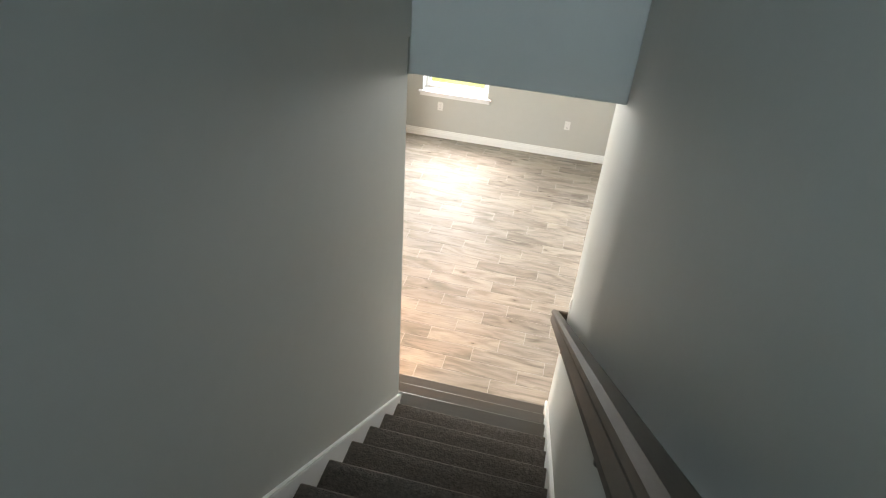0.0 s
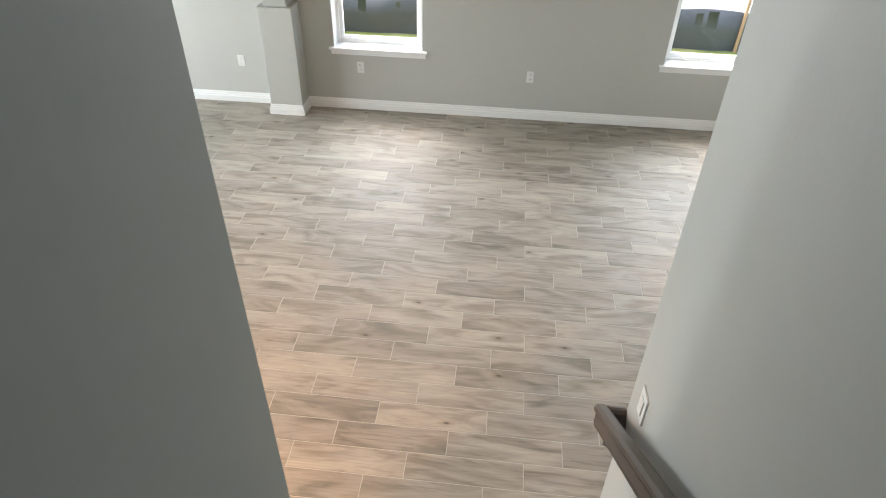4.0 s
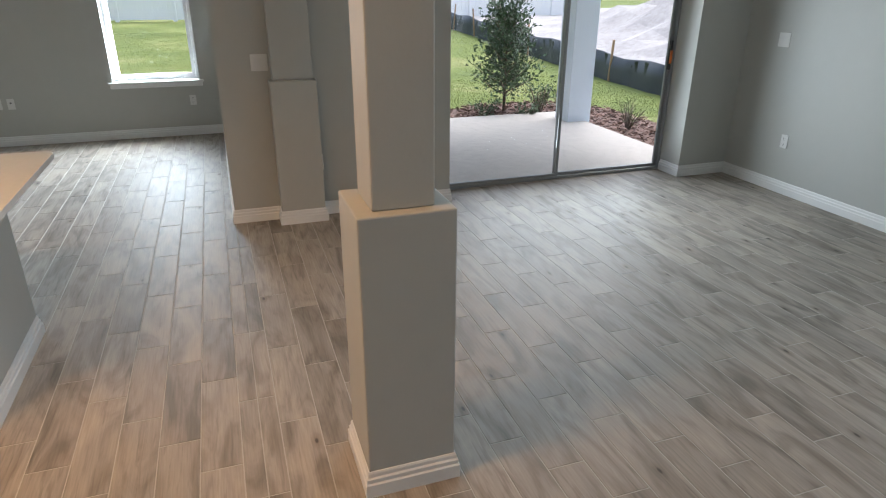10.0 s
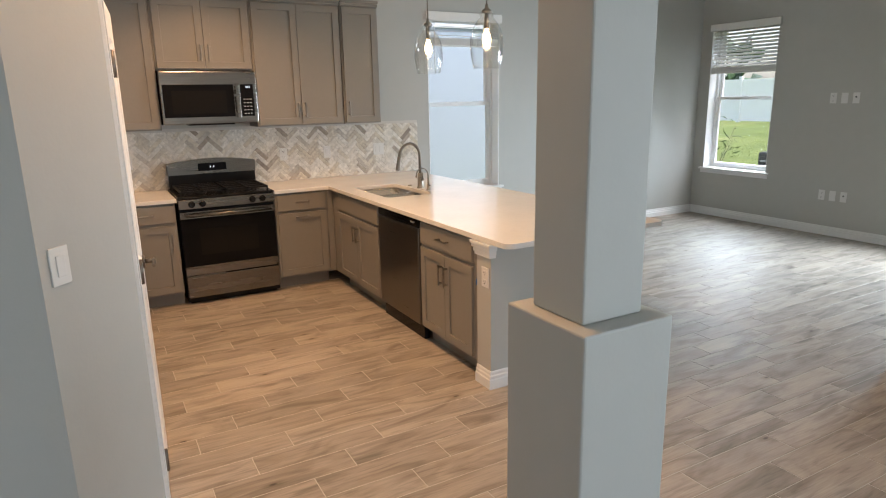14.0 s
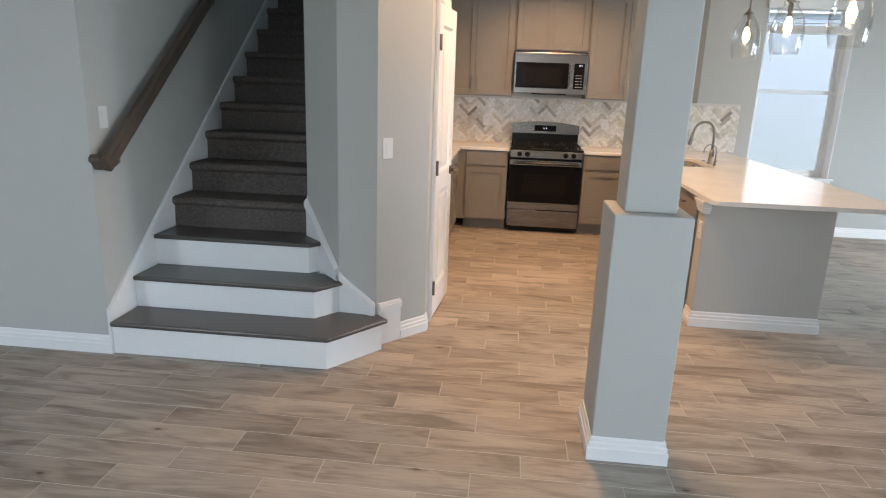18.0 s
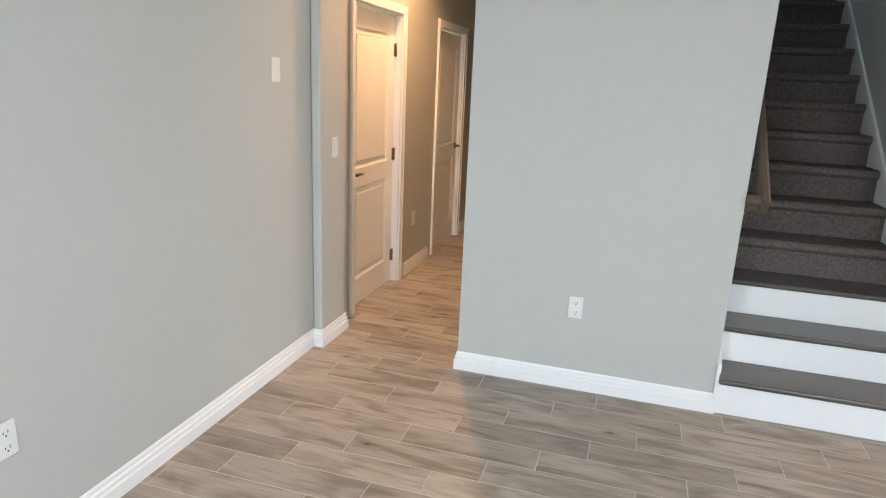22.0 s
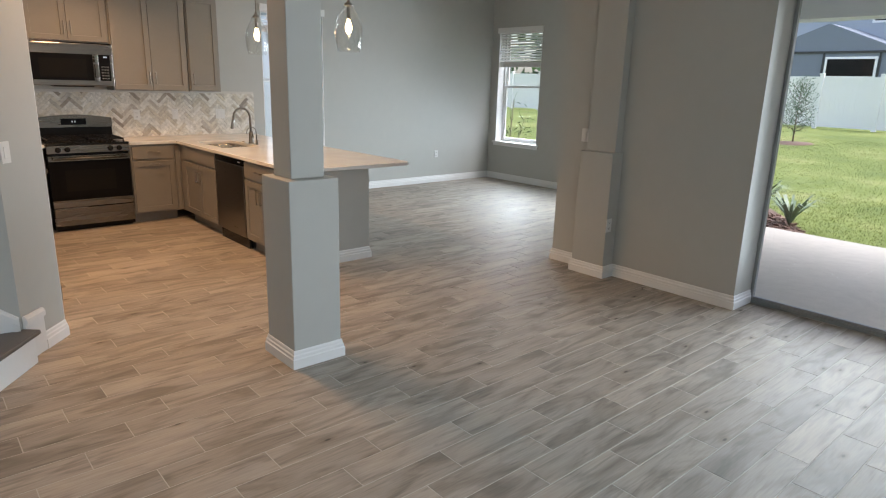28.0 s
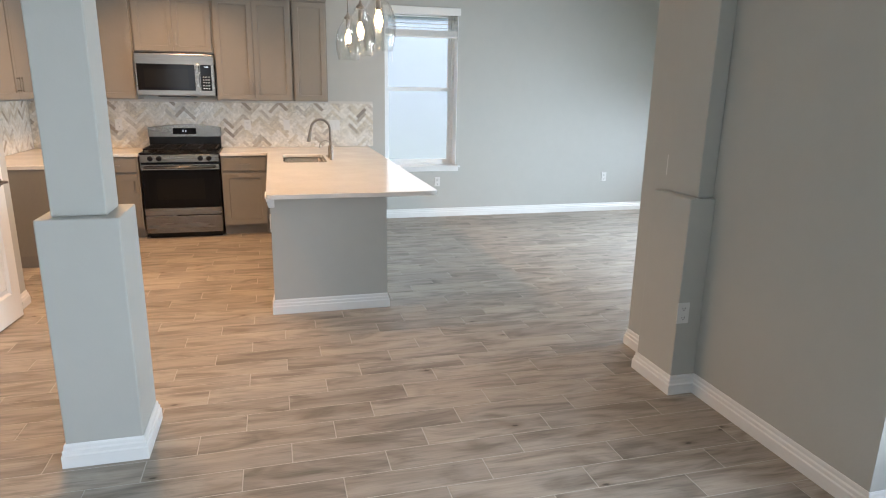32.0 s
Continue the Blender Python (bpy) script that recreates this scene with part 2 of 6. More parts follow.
def plank_mat(name):
    """Porcelain plank with a printed wood grain: pale beige-grey streaks along x, a few knots, each plank its own tone."""
    m = bpy.data.materials.new(name)
    m.use_nodes = True
    n, l = m.node_tree.nodes, m.node_tree.links
    b = n["Principled BSDF"]
    geo, inf = n.new("ShaderNodeNewGeometry"), n.new("ShaderNodeObjectInfo")
    isl = n.new("ShaderNodeMath")
    isl.operation = "ADD"
    l.new(inf.outputs["Random"], isl.inputs[0])
    l.new(geo.outputs["Random Per Island"], isl.inputs[1])
    fr = n.new("ShaderNodeMath")
    fr.operation = "FRACT"
    l.new(isl.outputs[0], fr.inputs[0])
    comb = n.new("ShaderNodeCombineXYZ")
    big = n.new("ShaderNodeMath")
    big.operation = "MULTIPLY"
    big.inputs[1].default_value = 37.0
    l.new(fr.outputs[0], big.inputs[0])
    for i in range(3):
        l.new(big.outputs[0], comb.inputs[i])
    off = n.new("ShaderNodeVectorMath")
    l.new(geo.outputs["Position"], off.inputs[0])
    l.new(comb.outputs[0], off.inputs[1])

    def noise_at(scale, stretch, detail=4, dist=0.0):
        mp = n.new("ShaderNodeMapping")
        mp.inputs["Scale"].default_value = stretch
        l.new(off.outputs[0], mp.inputs[0])
        t = n.new("ShaderNodeTexNoise")
        t.inputs["Scale"].default_value, t.inputs["Detail"].default_value, t.inputs["Distortion"].default_value = scale, detail, dist
        l.new(mp.outputs[0], t.inputs["Vector"])
        return t.outputs["Fac"], mp

    broad, _ = noise_at(1.0, (1.9, 7.5, 1), 4, 1.4)
    fine, _ = noise_at(1.0, (7, 130, 1), 3)
    blot, mk = noise_at(2.2, (1.6, 2.6, 1), 2)
    ramp = n.new("ShaderNodeValToRGB")
    r = ramp.color_ramp
    r.elements[0].position, r.elements[0].color = 0.30, (0.205, 0.176, 0.143, 1)
    r.elements[1].position, r.elements[1].color = 0.66, (0.398, 0.346, 0.290, 1)
    for p, c in ((0.41, (0.272, 0.237, 0.198, 1)), (0.52, (0.352, 0.307, 0.259, 1))):
        r.elements.new(p).color = c
    l.new(broad, ramp.inputs[0])
    mix = n.new("ShaderNodeMix")
    mix.data_type, mix.blend_type = "RGBA", "MULTIPLY"
    mix.inputs["Factor"].default_value = 1.0
    l.new(ramp.outputs[0], mix.inputs["A"])
    fr2 = n.new("ShaderNodeMapRange")
    fr2.inputs["From Min"].default_value, fr2.inputs["From Max"].default_value = 0.3, 0.7
    fr2.inputs["To Min"].default_value, fr2.inputs["To Max"].default_value = 0.89, 1.09
    l.new(fine, fr2.inputs["Value"])
    l.new(fr2.outputs[0], mix.inputs["B"])
    # knots: small dark spots with a ring of darker grain
    vor = n.new("ShaderNodeTexVoronoi")
    vor.voronoi_dimensions = "2D"
    vm = n.new("ShaderNodeMapping")
    vm.inputs["Scale"].default_value = (0.95, 2.3, 0.0)
    l.new(off.outputs[0], vm.inputs[0])
    l.new(vm.outputs[0], vor.inputs["Vector"])
    vor.inputs["Scale"].default_value = 1.0
    kr = n.new("ShaderNodeValToRGB")
    kr.color_ramp.elements[0].position, kr.color_ramp.elements[0].color = 0.010, (0.12, 0.105, 0.09, 1)
    kr.color_ramp.elements[1].position, kr.color_ramp.elements[1].color = 0.060, (1, 1, 1, 1)
    kr.color_ramp.elements.new(0.020).color = (0.70, 0.66, 0.62, 1)
    l.new(vor.outputs["Distance"], kr.inputs[0])
    mix2 = n.new("ShaderNodeMix")
    mix2.data_type, mix2.blend_type = "RGBA", "MULTIPLY"
    mix2.inputs["Factor"].default_value = 0.85
    l.new(mix.outputs["Result"], mix2.inputs["A"])
    l.new(kr.outputs[0], mix2.inputs["B"])
    streak, _ = noise_at(1.0, (4.0, 46, 1), 4, 0.6)
    sr = n.new("ShaderNodeMapRange")
    sr.inputs["From Min"].default_value, sr.inputs["From Max"].default_value = 0.33, 0.44
    sr.inputs["To Min"].default_value, sr.inputs["To Max"].default_value = 0.80, 1.02
    l.new(streak, sr.inputs["Value"])
    mix3 = n.new("ShaderNodeMix")
    mix3.data_type, mix3.blend_type = "RGBA", "MULTIPLY"
    mix3.inputs["Factor"].default_value = 1.0
    l.new(mix2.outputs["Result"], mix3.inputs["A"])
    l.new(sr.outputs[0], mix3.inputs["B"])
    hs = n.new("ShaderNodeHueSaturation")
    tone = n.new("ShaderNodeMapRange")
    tone.inputs["To Min"].default_value, tone.inputs["To Max"].default_value = 0.77, 1.03
    l.new(fr.outputs[0], tone.inputs["Value"])
    sat = n.new("ShaderNodeMapRange")
    sat.inputs["To Min"].default_value, sat.inputs["To Max"].default_value = 1.15, 0.7
    l.new(blot, sat.inputs["Value"])
    l.new(tone.outputs[0], hs.inputs["Value"])
    l.new(sat.outputs[0], hs.inputs["Saturation"])
    l.new(mix3.outputs["Result"], hs.inputs["Color"])
    l.new(hs.outputs[0], b.inputs["Base Color"])
    rg = n.new("ShaderNodeMapRange")
    rg.inputs["To Min"].default_value, rg.inputs["To Max"].default_value = 0.50, 0.64
    b.inputs["Specular IOR Level"].default_value = 0.38
    l.new(broad, rg.inputs["Value"])
    l.new(rg.outputs[0], b.inputs["Roughness"])
    bp = n.new("ShaderNodeBump")
    bp.inputs["Strength"].default_value, bp.inputs["Distance"].default_value = 0.10, 0.002
    l.new(fine, bp.inputs["Height"])
    l.new(bp.outputs[0], b.inputs["Normal"])
    return m


PAINT = mat("wall_paint", (0.432, 0.434, 0.406), 0.62, var=0.02, scale=1.2, bump=0.10, bump_scale=60)
CEIL = mat("ceiling_paint", (0.78, 0.78, 0.76), 0.8, var=0.02, scale=2, bump=0.35, bump_scale=40)
TRIM = mat("white_trim", (0.73, 0.73, 0.72), 0.35, var=0.02, scale=3)
DOORW = mat("white_door", (0.75, 0.74, 0.71), 0.38, var=0.02, scale=3)
PLANK = plank_mat("wood_look_tile")
GROUT = mat("grout", (0.47, 0.44, 0.40), 0.95, var=0.12, scale=9, bump=0.3)
CAB = mat("cabinet_taupe", (0.225, 0.209, 0.184), 0.40, var=0.03, scale=5)
CABK = mat("toe_kick", (0.20, 0.184, 0.168), 0.5, var=0.04)
QUARTZ = mat("quartz", (0.68, 0.67, 0.64), 0.15, var=0.035, scale=4, spec=0.14)
# horizontal light and dark bands in this colour stand in for reflections
STEEL = mat("stainless", (0.215, 0.199, 0.178), 0.27, metal=1.0, var=0.16, scale=1.3, stretch=(0.6, 1, 7))
SINKS = mat("sink_steel", (0.46, 0.43, 0.39), 0.26, metal=1.0, var=0.05, scale=8)
STEELD = mat("slate_steel", (0.20, 0.19, 0.185), 0.30, metal=1.0, var=0.05, scale=3, stretch=(1, 1, 60))
NICKEL = mat("brushed_nickel", (0.29, 0.27, 0.24), 0.32, metal=1.0, var=0.04, scale=20)
BRONZE = mat("dark_bronze", (0.20, 0.175, 0.15), 0.36, metal=1.0, var=0.05, scale=20)
BLACKG = mat("black_glass", (0.008, 0.008, 0.009), 0.10, var=0.05, spec=0.07)
OVENG = mat("oven_glass", (0.012, 0.011, 0.010), 0.14, var=0.05, spec=0.09)
BLACK = mat("black_enamel", (0.007, 0.007, 0.0075), 0.22, var=0.1, spec=0.22)
IRON = mat("cast_iron", (0.009, 0.009, 0.0095), 0.5, var=0.2, bump=0.2, spec=0.18)
TREAD = mat("stained_tread", (0.070, 0.063, 0.056), 0.30, var=0.14, scale=4, stretch=(1, 12, 1))
RAILM = mat("stained_rail", (0.082, 0.062, 0.047), 0.55, spec=0.3, var=0.16, scale=5, stretch=(8, 1, 1))
PLATE = mat("plate_plastic", (0.66, 0.66, 0.64), 0.3, var=0.01)
SLOT = mat("slot_dark", (0.03, 0.03, 0.03), 0.6)
VINYL = mat("window_vinyl", (0.82, 0.83, 0.83), 0.3, var=0.015)
ALU = mat("slider_aluminium", (0.30, 0.315, 0.32), 0.42, metal=0.4, var=0.05)
GLASS = glass("window_glass")
LAMPG = glass("pendant_glass", (0.975, 0.978, 0.972), 0.04, 0.50, 2.6, 0.04)
BULB = emission("bulb_glow", (1.0, 0.66, 0.33), 12.0)
CANGLOW = emission("can_glow", (1.0, 0.78, 0.55), 3.4)
CARPET = mat("carpet", (0.108, 0.092, 0.082), 0.95, var=0.55, scale=60, bump=1.0, bump_scale=110, spec=0.1)
CONC = mat("patio_concrete", (0.73, 0.79, 0.83), 0.85, var=0.06, scale=2, bump=0.3, bump_scale=60)
STUCCO = mat("white_stucco", (0.70, 0.75, 0.79), 0.85, var=0.03, scale=4, bump=0.5, bump_scale=50)
BLUEST = mat("blue_grey_stucco", (0.40, 0.435, 0.49), 0.85, var=0.05, scale=2, bump=0.3)
VFENCE = mat("vinyl_fence", (0.86, 0.85, 0.81), 0.45, var=0.03)
SILT = mat("silt_fabric", (0.045, 0.053, 0.060), 0.50, var=0.3, scale=5, bump=0.6, bump_scale=12)
STAKE = mat("stake_wood", (0.38, 0.24, 0.13), 0.8, var=0.2, scale=8)
SAND = mat("sandy_soil", (0.36, 0.335, 0.315), 0.95, var=0.25, scale=1.1, bump=1.0, bump_scale=14)
LAWN = lawn_mat("lawn", (0.130, 0.172, 0.052), 0.8)
GRASSB = lawn_mat("grass_blades", (0.178, 0.225, 0.070), 0.0)
MULCH = mat("bark_mulch", (0.160, 0.098, 0.076), 0.95, var=0.45, scale=22, bump=1.0, bump_scale=60)
CHIP = mat("bark_chip", (0.185, 0.112, 0.088), 0.9, var=0.25, scale=20, island=0.45)
LEAF = mat("leaf_green", (0.068, 0.118, 0.052), 0.45, var=0.2, scale=6, island=0.4)
STRAP = mat("strap_leaf", (0.150, 0.205, 0.135), 0.45, var=0.2, scale=9)
LEAFL = mat("leaf_pale", (0.110, 0.160, 0.050), 0.5, var=0.2, scale=6, island=0.35)
BARK = mat("bark", (0.15, 0.11, 0.085), 0.9, var=0.3, scale=20, bump=0.7)
ROOF = mat("shingle_roof", (0.10, 0.10, 0.105), 0.9, var=0.25, scale=8, bump=0.5)
MARBLE = marble_mat("marble_tile", False)
MARBLEI = marble_mat("marble_tile_cut", True)
TGROUT = mat("tile_grout", (0.54, 0.52, 0.48), 0.85, var=0.05)
SIDING = mat("pale_siding", (0.40, 0.45, 0.49), 0.85, var=0.03, scale=4, bump=0.4, bump_scale=50)
BLIND = mat("blind_white", (0.74, 0.74, 0.72), 0.45, var=0.02)
GREYP = mat("grey_plastic", (0.030, 0.031, 0.032), 0.5, var=0.1)
DISPLAY = emission("display_glow", (0.9, 0.95, 1.0), 0.5)
TAPE = mat("blue_tape", (0.02, 0.14, 0.45), 0.5)
ORANGE = mat("orange_tag", (0.75, 0.20, 0.05), 0.5)

# ---------------------------------------------------------------- builders


def box(bm, x0, y0, z0, x1, y1, z1, bevel=0.0):
    """A box between two corners, added to bm; edges rounded by bevel."""
    lo, hi = (min(x0, x1), min(y0, y1), min(z0, z1)), (max(x0, x1), max(y0, y1), max(z0, z1))
    v = [bm.verts.new((hi[0] if i & 1 else lo[0], hi[1] if i & 2 else lo[1], hi[2] if i & 4 else lo[2])) for i in range(8)]
    f = [bm.faces.new([v[i] for i in q]) for q in ((0, 2, 3, 1), (4, 5, 7, 6), (0, 1, 5, 4), (2, 6, 7, 3), (0, 4, 6, 2), (1, 3, 7, 5))]
    if bevel:
        e = {e for q in f for e in q.edges}
        bmesh.ops.bevel(bm, geom=list(e), offset=bevel, segments=2, affect="EDGES", profile=0.5)
    return bm


def boxes(*rows, bevel=0.0):
    bm = bmesh.new()
    for r in rows:
        box(bm, *r, bevel=bevel)
    return bm


def prism(bm, pts, z0, z1, bevel=0.0):
    """A plan polygon (counter-clockwise) raised from z0 to z1."""
    a = [bm.verts.new((x, y, z0)) for x, y in pts]
    b = [bm.verts.new((x, y, z1)) for x, y in pts]
    k = len(pts)
    f = [bm.faces.new(list(reversed(a))), bm.faces.new(b)]
    f += [bm.faces.new((a[i], a[(i + 1) % k], b[(i + 1) % k], b[i])) for i in range(k)]
    if bevel:
        bmesh.ops.bevel(bm, geom=list({e for q in f for e in q.edges}), offset=bevel, segments=2, affect="EDGES", profile=0.5)
    return bm


def tube(bm, pts, r, seg=10, caps=True):
    """A round bar along points; r is one radius or one a point."""
    pts = [Vector(p) for p in pts]
    rs = r if isinstance(r, (list, tuple)) else [r] * len(pts)
    rings, up = [], None
    for i, p in enumerate(pts):
        d = ((pts[i + 1] if i + 1 < len(pts) else p) - (pts[i - 1] if i else p)).normalized()
        if up is None:
            up = d.orthogonal().normalized()
        up = (up - d * up.dot(d)).normalized()
        side = d.cross(up)
        rings.append([bm.verts.new(p + rs[i] * (math.cos(2 * math.pi * j / seg) * up + math.sin(2 * math.pi * j / seg) * side)) for j in range(seg)])
    for a, b in zip(rings, rings[1:]):
        for j in range(seg):
            f = bm.faces.new((a[j], a[(j + 1) % seg], b[(j + 1) % seg], b[j]))
            f.smooth = True
    if caps:
        bm.faces.new(list(reversed(rings[0])))
        bm.faces.new(rings[-1])
    return bm


def lathe(bm, profile, seg=28, at=(0, 0, 0)):
    """A turned shape: profile of (radius, z)."""
    rings = [[bm.verts.new((at[0] + r * math.cos(2 * math.pi * j / seg), at[1] + r * math.sin(2 * math.pi * j / seg), at[2] + z)) for j in range(seg)] for r, z in profile]
    for a, b in zip(rings, rings[1:]):
        for j in range(seg):
            f = bm.faces.new((a[j], a[(j + 1) % seg], b[(j + 1) % seg], b[j]))
            f.smooth = True
    return bm


def mesh_of(name, bm, material):
    me = bpy.data.meshes.new(name)
    bmesh.ops.recalc_face_normals(bm, faces=bm.faces)
    bm.to_mesh(me)
    bm.free()
    me.materials.append(material)
    return me


def part(name, bm, material, parent=None, label=""):
    ob = new(name, mesh_of(name, bm, material))
    if parent is not None:
        ob.parent = parent
    if label:
        tagged(ob, label)
    return ob


def thing(name, label, category, at=(0, 0, 0), group="", kind=""):
    ob = new(name)
    ob.empty_display_size = 0.1
    ob.location = at
    return tagged(ob, label, category, group, kind)


def place(ob, m):
    ob.matrix_basis = m
    return ob


def structure(name, bm, material, label, category):
    return tagged(part(name, bm, material), label, category, kind="structure")


def wall_mesh(bm, axis, f0, f1, a0, a1, z0, z1, holes=()):
    """One closed wall along an axis ('x' or 'y') with thickness f0..f1 and openings (a0, a1, z0, z1) cut through it."""
    us = sorted({a0, a1, *(h[i] for h in holes for i in (0, 1))})
    vs = sorted({z0, z1, *(h[i] for h in holes for i in (2, 3))})
    solid = [[not any(h[0] <= (us[i] + us[i + 1]) / 2 <= h[1] and h[2] <= (vs[j] + vs[j + 1]) / 2 <= h[3] for h in holes) for j in range(len(vs) - 1)] for i in range(len(us) - 1)]
    pts = {}

    def at(i, j, f):
        if (i, j, f) not in pts:
            pts[i, j, f] = bm.verts.new((us[i], f, vs[j]) if axis == "x" else (f, us[i], vs[j]))
        return pts[i, j, f]

    full = lambda i, j: 0 <= i < len(us) - 1 and 0 <= j < len(vs) - 1 and solid[i][j]  # noqa: E731
    for i in range(len(us) - 1):
        for j in range(len(vs) - 1):
            if not solid[i][j]:
                continue
            for f in (f0, f1):
                bm.faces.new((at(i, j, f), at(i + 1, j, f), at(i + 1, j + 1, f), at(i, j + 1, f)))
            for (p, q), (di, dj) in ((((i, j), (i, j + 1)), (-1, 0)), (((i + 1, j), (i + 1, j + 1)), (1, 0)), (((i, j), (i + 1, j)), (0, -1)), (((i, j + 1), (i + 1, j + 1)), (0, 1))):
                if not full(i + di, j + dj):
                    bm.faces.new((at(*p, f0), at(*q, f0), at(*q, f1), at(*p, f1)))
    return bm


def wall(name, axis, f0, f1, a0, a1, z0, z1, holes=(), label="plain wall painted warm light grey", material=None):
    return structure(name, wall_mesh(bmesh.new(), axis, f0, f1, a0, a1, z0, z1, holes), material or PAINT, label, "wall")


BASE_PROFILE = ((0.0, 0.0), (0.018, 0.0), (0.018, 0.056), (0.0125, 0.062), (0.0125, 0.078), (0.007, 0.085), (0.0065, 0.099), (0.003, 0.107), (0.0, 0.107))


def sweep(bm, pts, profile, closed=False):
    """Sweeps a profile of (offset to the left of the way, z) along a plan line with mitred corners."""
    k = len(pts)
    rings = []
    for i, p in enumerate(pts):
        p = Vector(p)
        d0 = (p - Vector(pts[i - 1])).normalized() if i or closed else None
        d1 = (Vector(pts[(i + 1) % k]) - p).normalized() if i + 1 < k or closed else None
        d0, d1 = d0 or d1, d1 or d0
        n0, n1 = Vector((-d0.y, d0.x)), Vector((-d1.y, d1.x))
        mit = (n0 + n1).normalized()
        mit = mit / max(mit.dot(n0), 0.25)
        rings.append([bm.verts.new((p.x + mit.x * o, p.y + mit.y * o, z)) for o, z in profile])
    pairs = list(zip(rings, rings[1:])) + ([(rings[-1], rings[0])] if closed else [])
    m = len(profile)
    for a, b in pairs:
        for j in range(m):
            bm.faces.new((a[j], b[j], b[(j + 1) % m], a[(j + 1) % m]))
    if not closed:
        bm.faces.new(rings[0])
        bm.faces.new(list(reversed(rings[-1])))
    return bm


def baseboard(pts, closed=False, parent=None):
    bm = sweep(bmesh.new(), pts, BASE_PROFILE, closed)
    if parent is not None:
        return part("baseboard", bm, TRIM, parent, "white moulded baseboard")
    return structure("baseboard", bm, TRIM, "white painted moulded baseboard along the wall", "baseboard")

# ---------------------------------------------------------------- shell
CEIL_Z = 3.0
EAST, SOUTH, NORTH, WEST = 7.50, 2.20, -1.53, -9.20
WING = -5.81
wall("wall_east", "x", EAST, EAST + 0.25, -6.16, SOUTH + 0.15, 0, CEIL_Z, [(-2.31, -1.41, 0.64, 2.53), (0.95, 1.85, 0.64, 2.53)])
wall("wall_south", "y", SOUTH, SOUTH + 0.15, -1.75, EAST, 0, CEIL_Z, [(-0.27, 0.55, 0.0, 2.05), (1.47, 2.31, 0.0, 2.05)])
structure("wall_south_return", boxes((2.14, 2.55, 0, SOUTH - 0.002, 2.87, CEIL_Z), bevel=0.012), PAINT, "shallow painted return in the wall beside the hall door", "wall")
wall("wall_hall_end", "x", -1.75, -1.60, 1.29, SOUTH + 0.15, 0, CEIL_Z)
# block between the hall and the stairs
wall("wall_stair_front", "x", 2.70, 2.85, -0.07, 1.29, 0, CEIL_Z, label="plain light grey wall between the hall and the stairs")
wall("wall_hall_side", "y", 1.14, 1.29, -1.60, 2.70, 0, CEIL_Z)
wall("wall_stair_rail_side", "y", -0.07, 0.08, -3.2, 2.70, 0, 5.6, label="stairwell wall that carries the handrail")
# pantry corner and kitchen side of the stairs
structure("wall_stair_kitchen_side", prism(bmesh.new(), [(-1.013, -3.2), (-1.013, 2.147), (-1.11, 2.05), (-1.11, -3.2)], 0, 5.6), PAINT, "stairwell wall on the kitchen side", "wall")
structure("wall_pantry_corner", prism(bmesh.new(), [(-1.014, 2.147), (-1.294, 2.443), (-1.528, 2.466), (-1.785, 2.173), (-1.785, 2.02), (-1.66, 2.02), (-1.50, 2.30), (-1.30, 2.30), (-1.111, 2.05)], 0, CEIL_Z), PAINT, "faceted painted wall corner beside the stairs", "wall")
wall("wall_pantry_side", "y", -1.785, -1.66, 1.22, 2.02, 0, CEIL_Z, [(1.40, 1.97, 0.0, 2.05)], label="narrow painted wall around the pantry door")
wall("wall_pantry_back", "x", 1.12, 1.22, -1.785, -1.11, 0, CEIL_Z)
wall("wall_north", "x", NORTH - 0.25, NORTH, WEST - 0.25, -1.01, 0, CEIL_Z, [(-5.86, -4.95, 0.64, 2.53)])
wall("wall_west", "y", WEST - 0.25, WEST, NORTH, 2.80, 0, CEIL_Z, [(-1.36, -0.41, 0.64, 2.53), (1.64, 2.59, 0.64, 2.53)])
wall("wall_great_room_south", "x", 2.80, 3.05, WEST - 0.25, -6.16, 0, CEIL_Z)
wall("wall_wing", "y", -6.16, WING, 2.80, EAST, 0, CEIL_Z, [(4.575, 6.95, 0.0, 2.42)], label="light grey wall with the sliding door to the patio")
structure("ceiling", boxes((WEST - 0.25, -1.78, CEIL_Z, -1.11, EAST + 0.25, CEIL_Z + 0.12), (-1.11, 2.371, CEIL_Z, 2.35, EAST + 0.25, CEIL_Z + 0.12), (0.08, -1.78, CEIL_Z, 2.35, 2.371, CEIL_Z + 0.12)), CEIL, "flat white textured ceiling", "ceiling")
# stairwell head and the closed upper storey
structure("stair_header", boxes((-1.20, 2.19, 2.83, -0.07, 2.37, 5.6), bevel=0.006), PAINT, "painted header over the foot of the stairs", "wall")
structure("wall_upper_side", boxes((-1.11, 2.05, CEIL_Z + 0.001, -1.014, 2.37, 5.6)), PAINT, "stairwell wall above the pantry corner", "wall")
structure("upper_floor", boxes((-1.012, -3.05, 3.04, -0.071, -1.25, 3.315)), CARPET, "carpeted upper landing", "floor")
structure("upper_ceiling", boxes((-1.2, -3.3, 5.6, 0.2, 2.5, 5.72)), CEIL, "flat white ceiling above the stairwell", "ceiling")
# never in view; its opening is made up to hold the stairwell's added lamp
wall("wall_upper", "x", -3.2, -3.05, -1.012, -0.071, 3.0, 5.6, [(-0.93, -0.15, 4.3, 5.4)], label="unseen end wall of the upper landing with an opening added for the stairwell lamp")

# floor: grout bed
structure("floor", boxes((WEST, NORTH, -0.12, 2.36, EAST, -0.0013)), GROUT, "wood-look porcelain plank floor with fine grout lines", "floor")

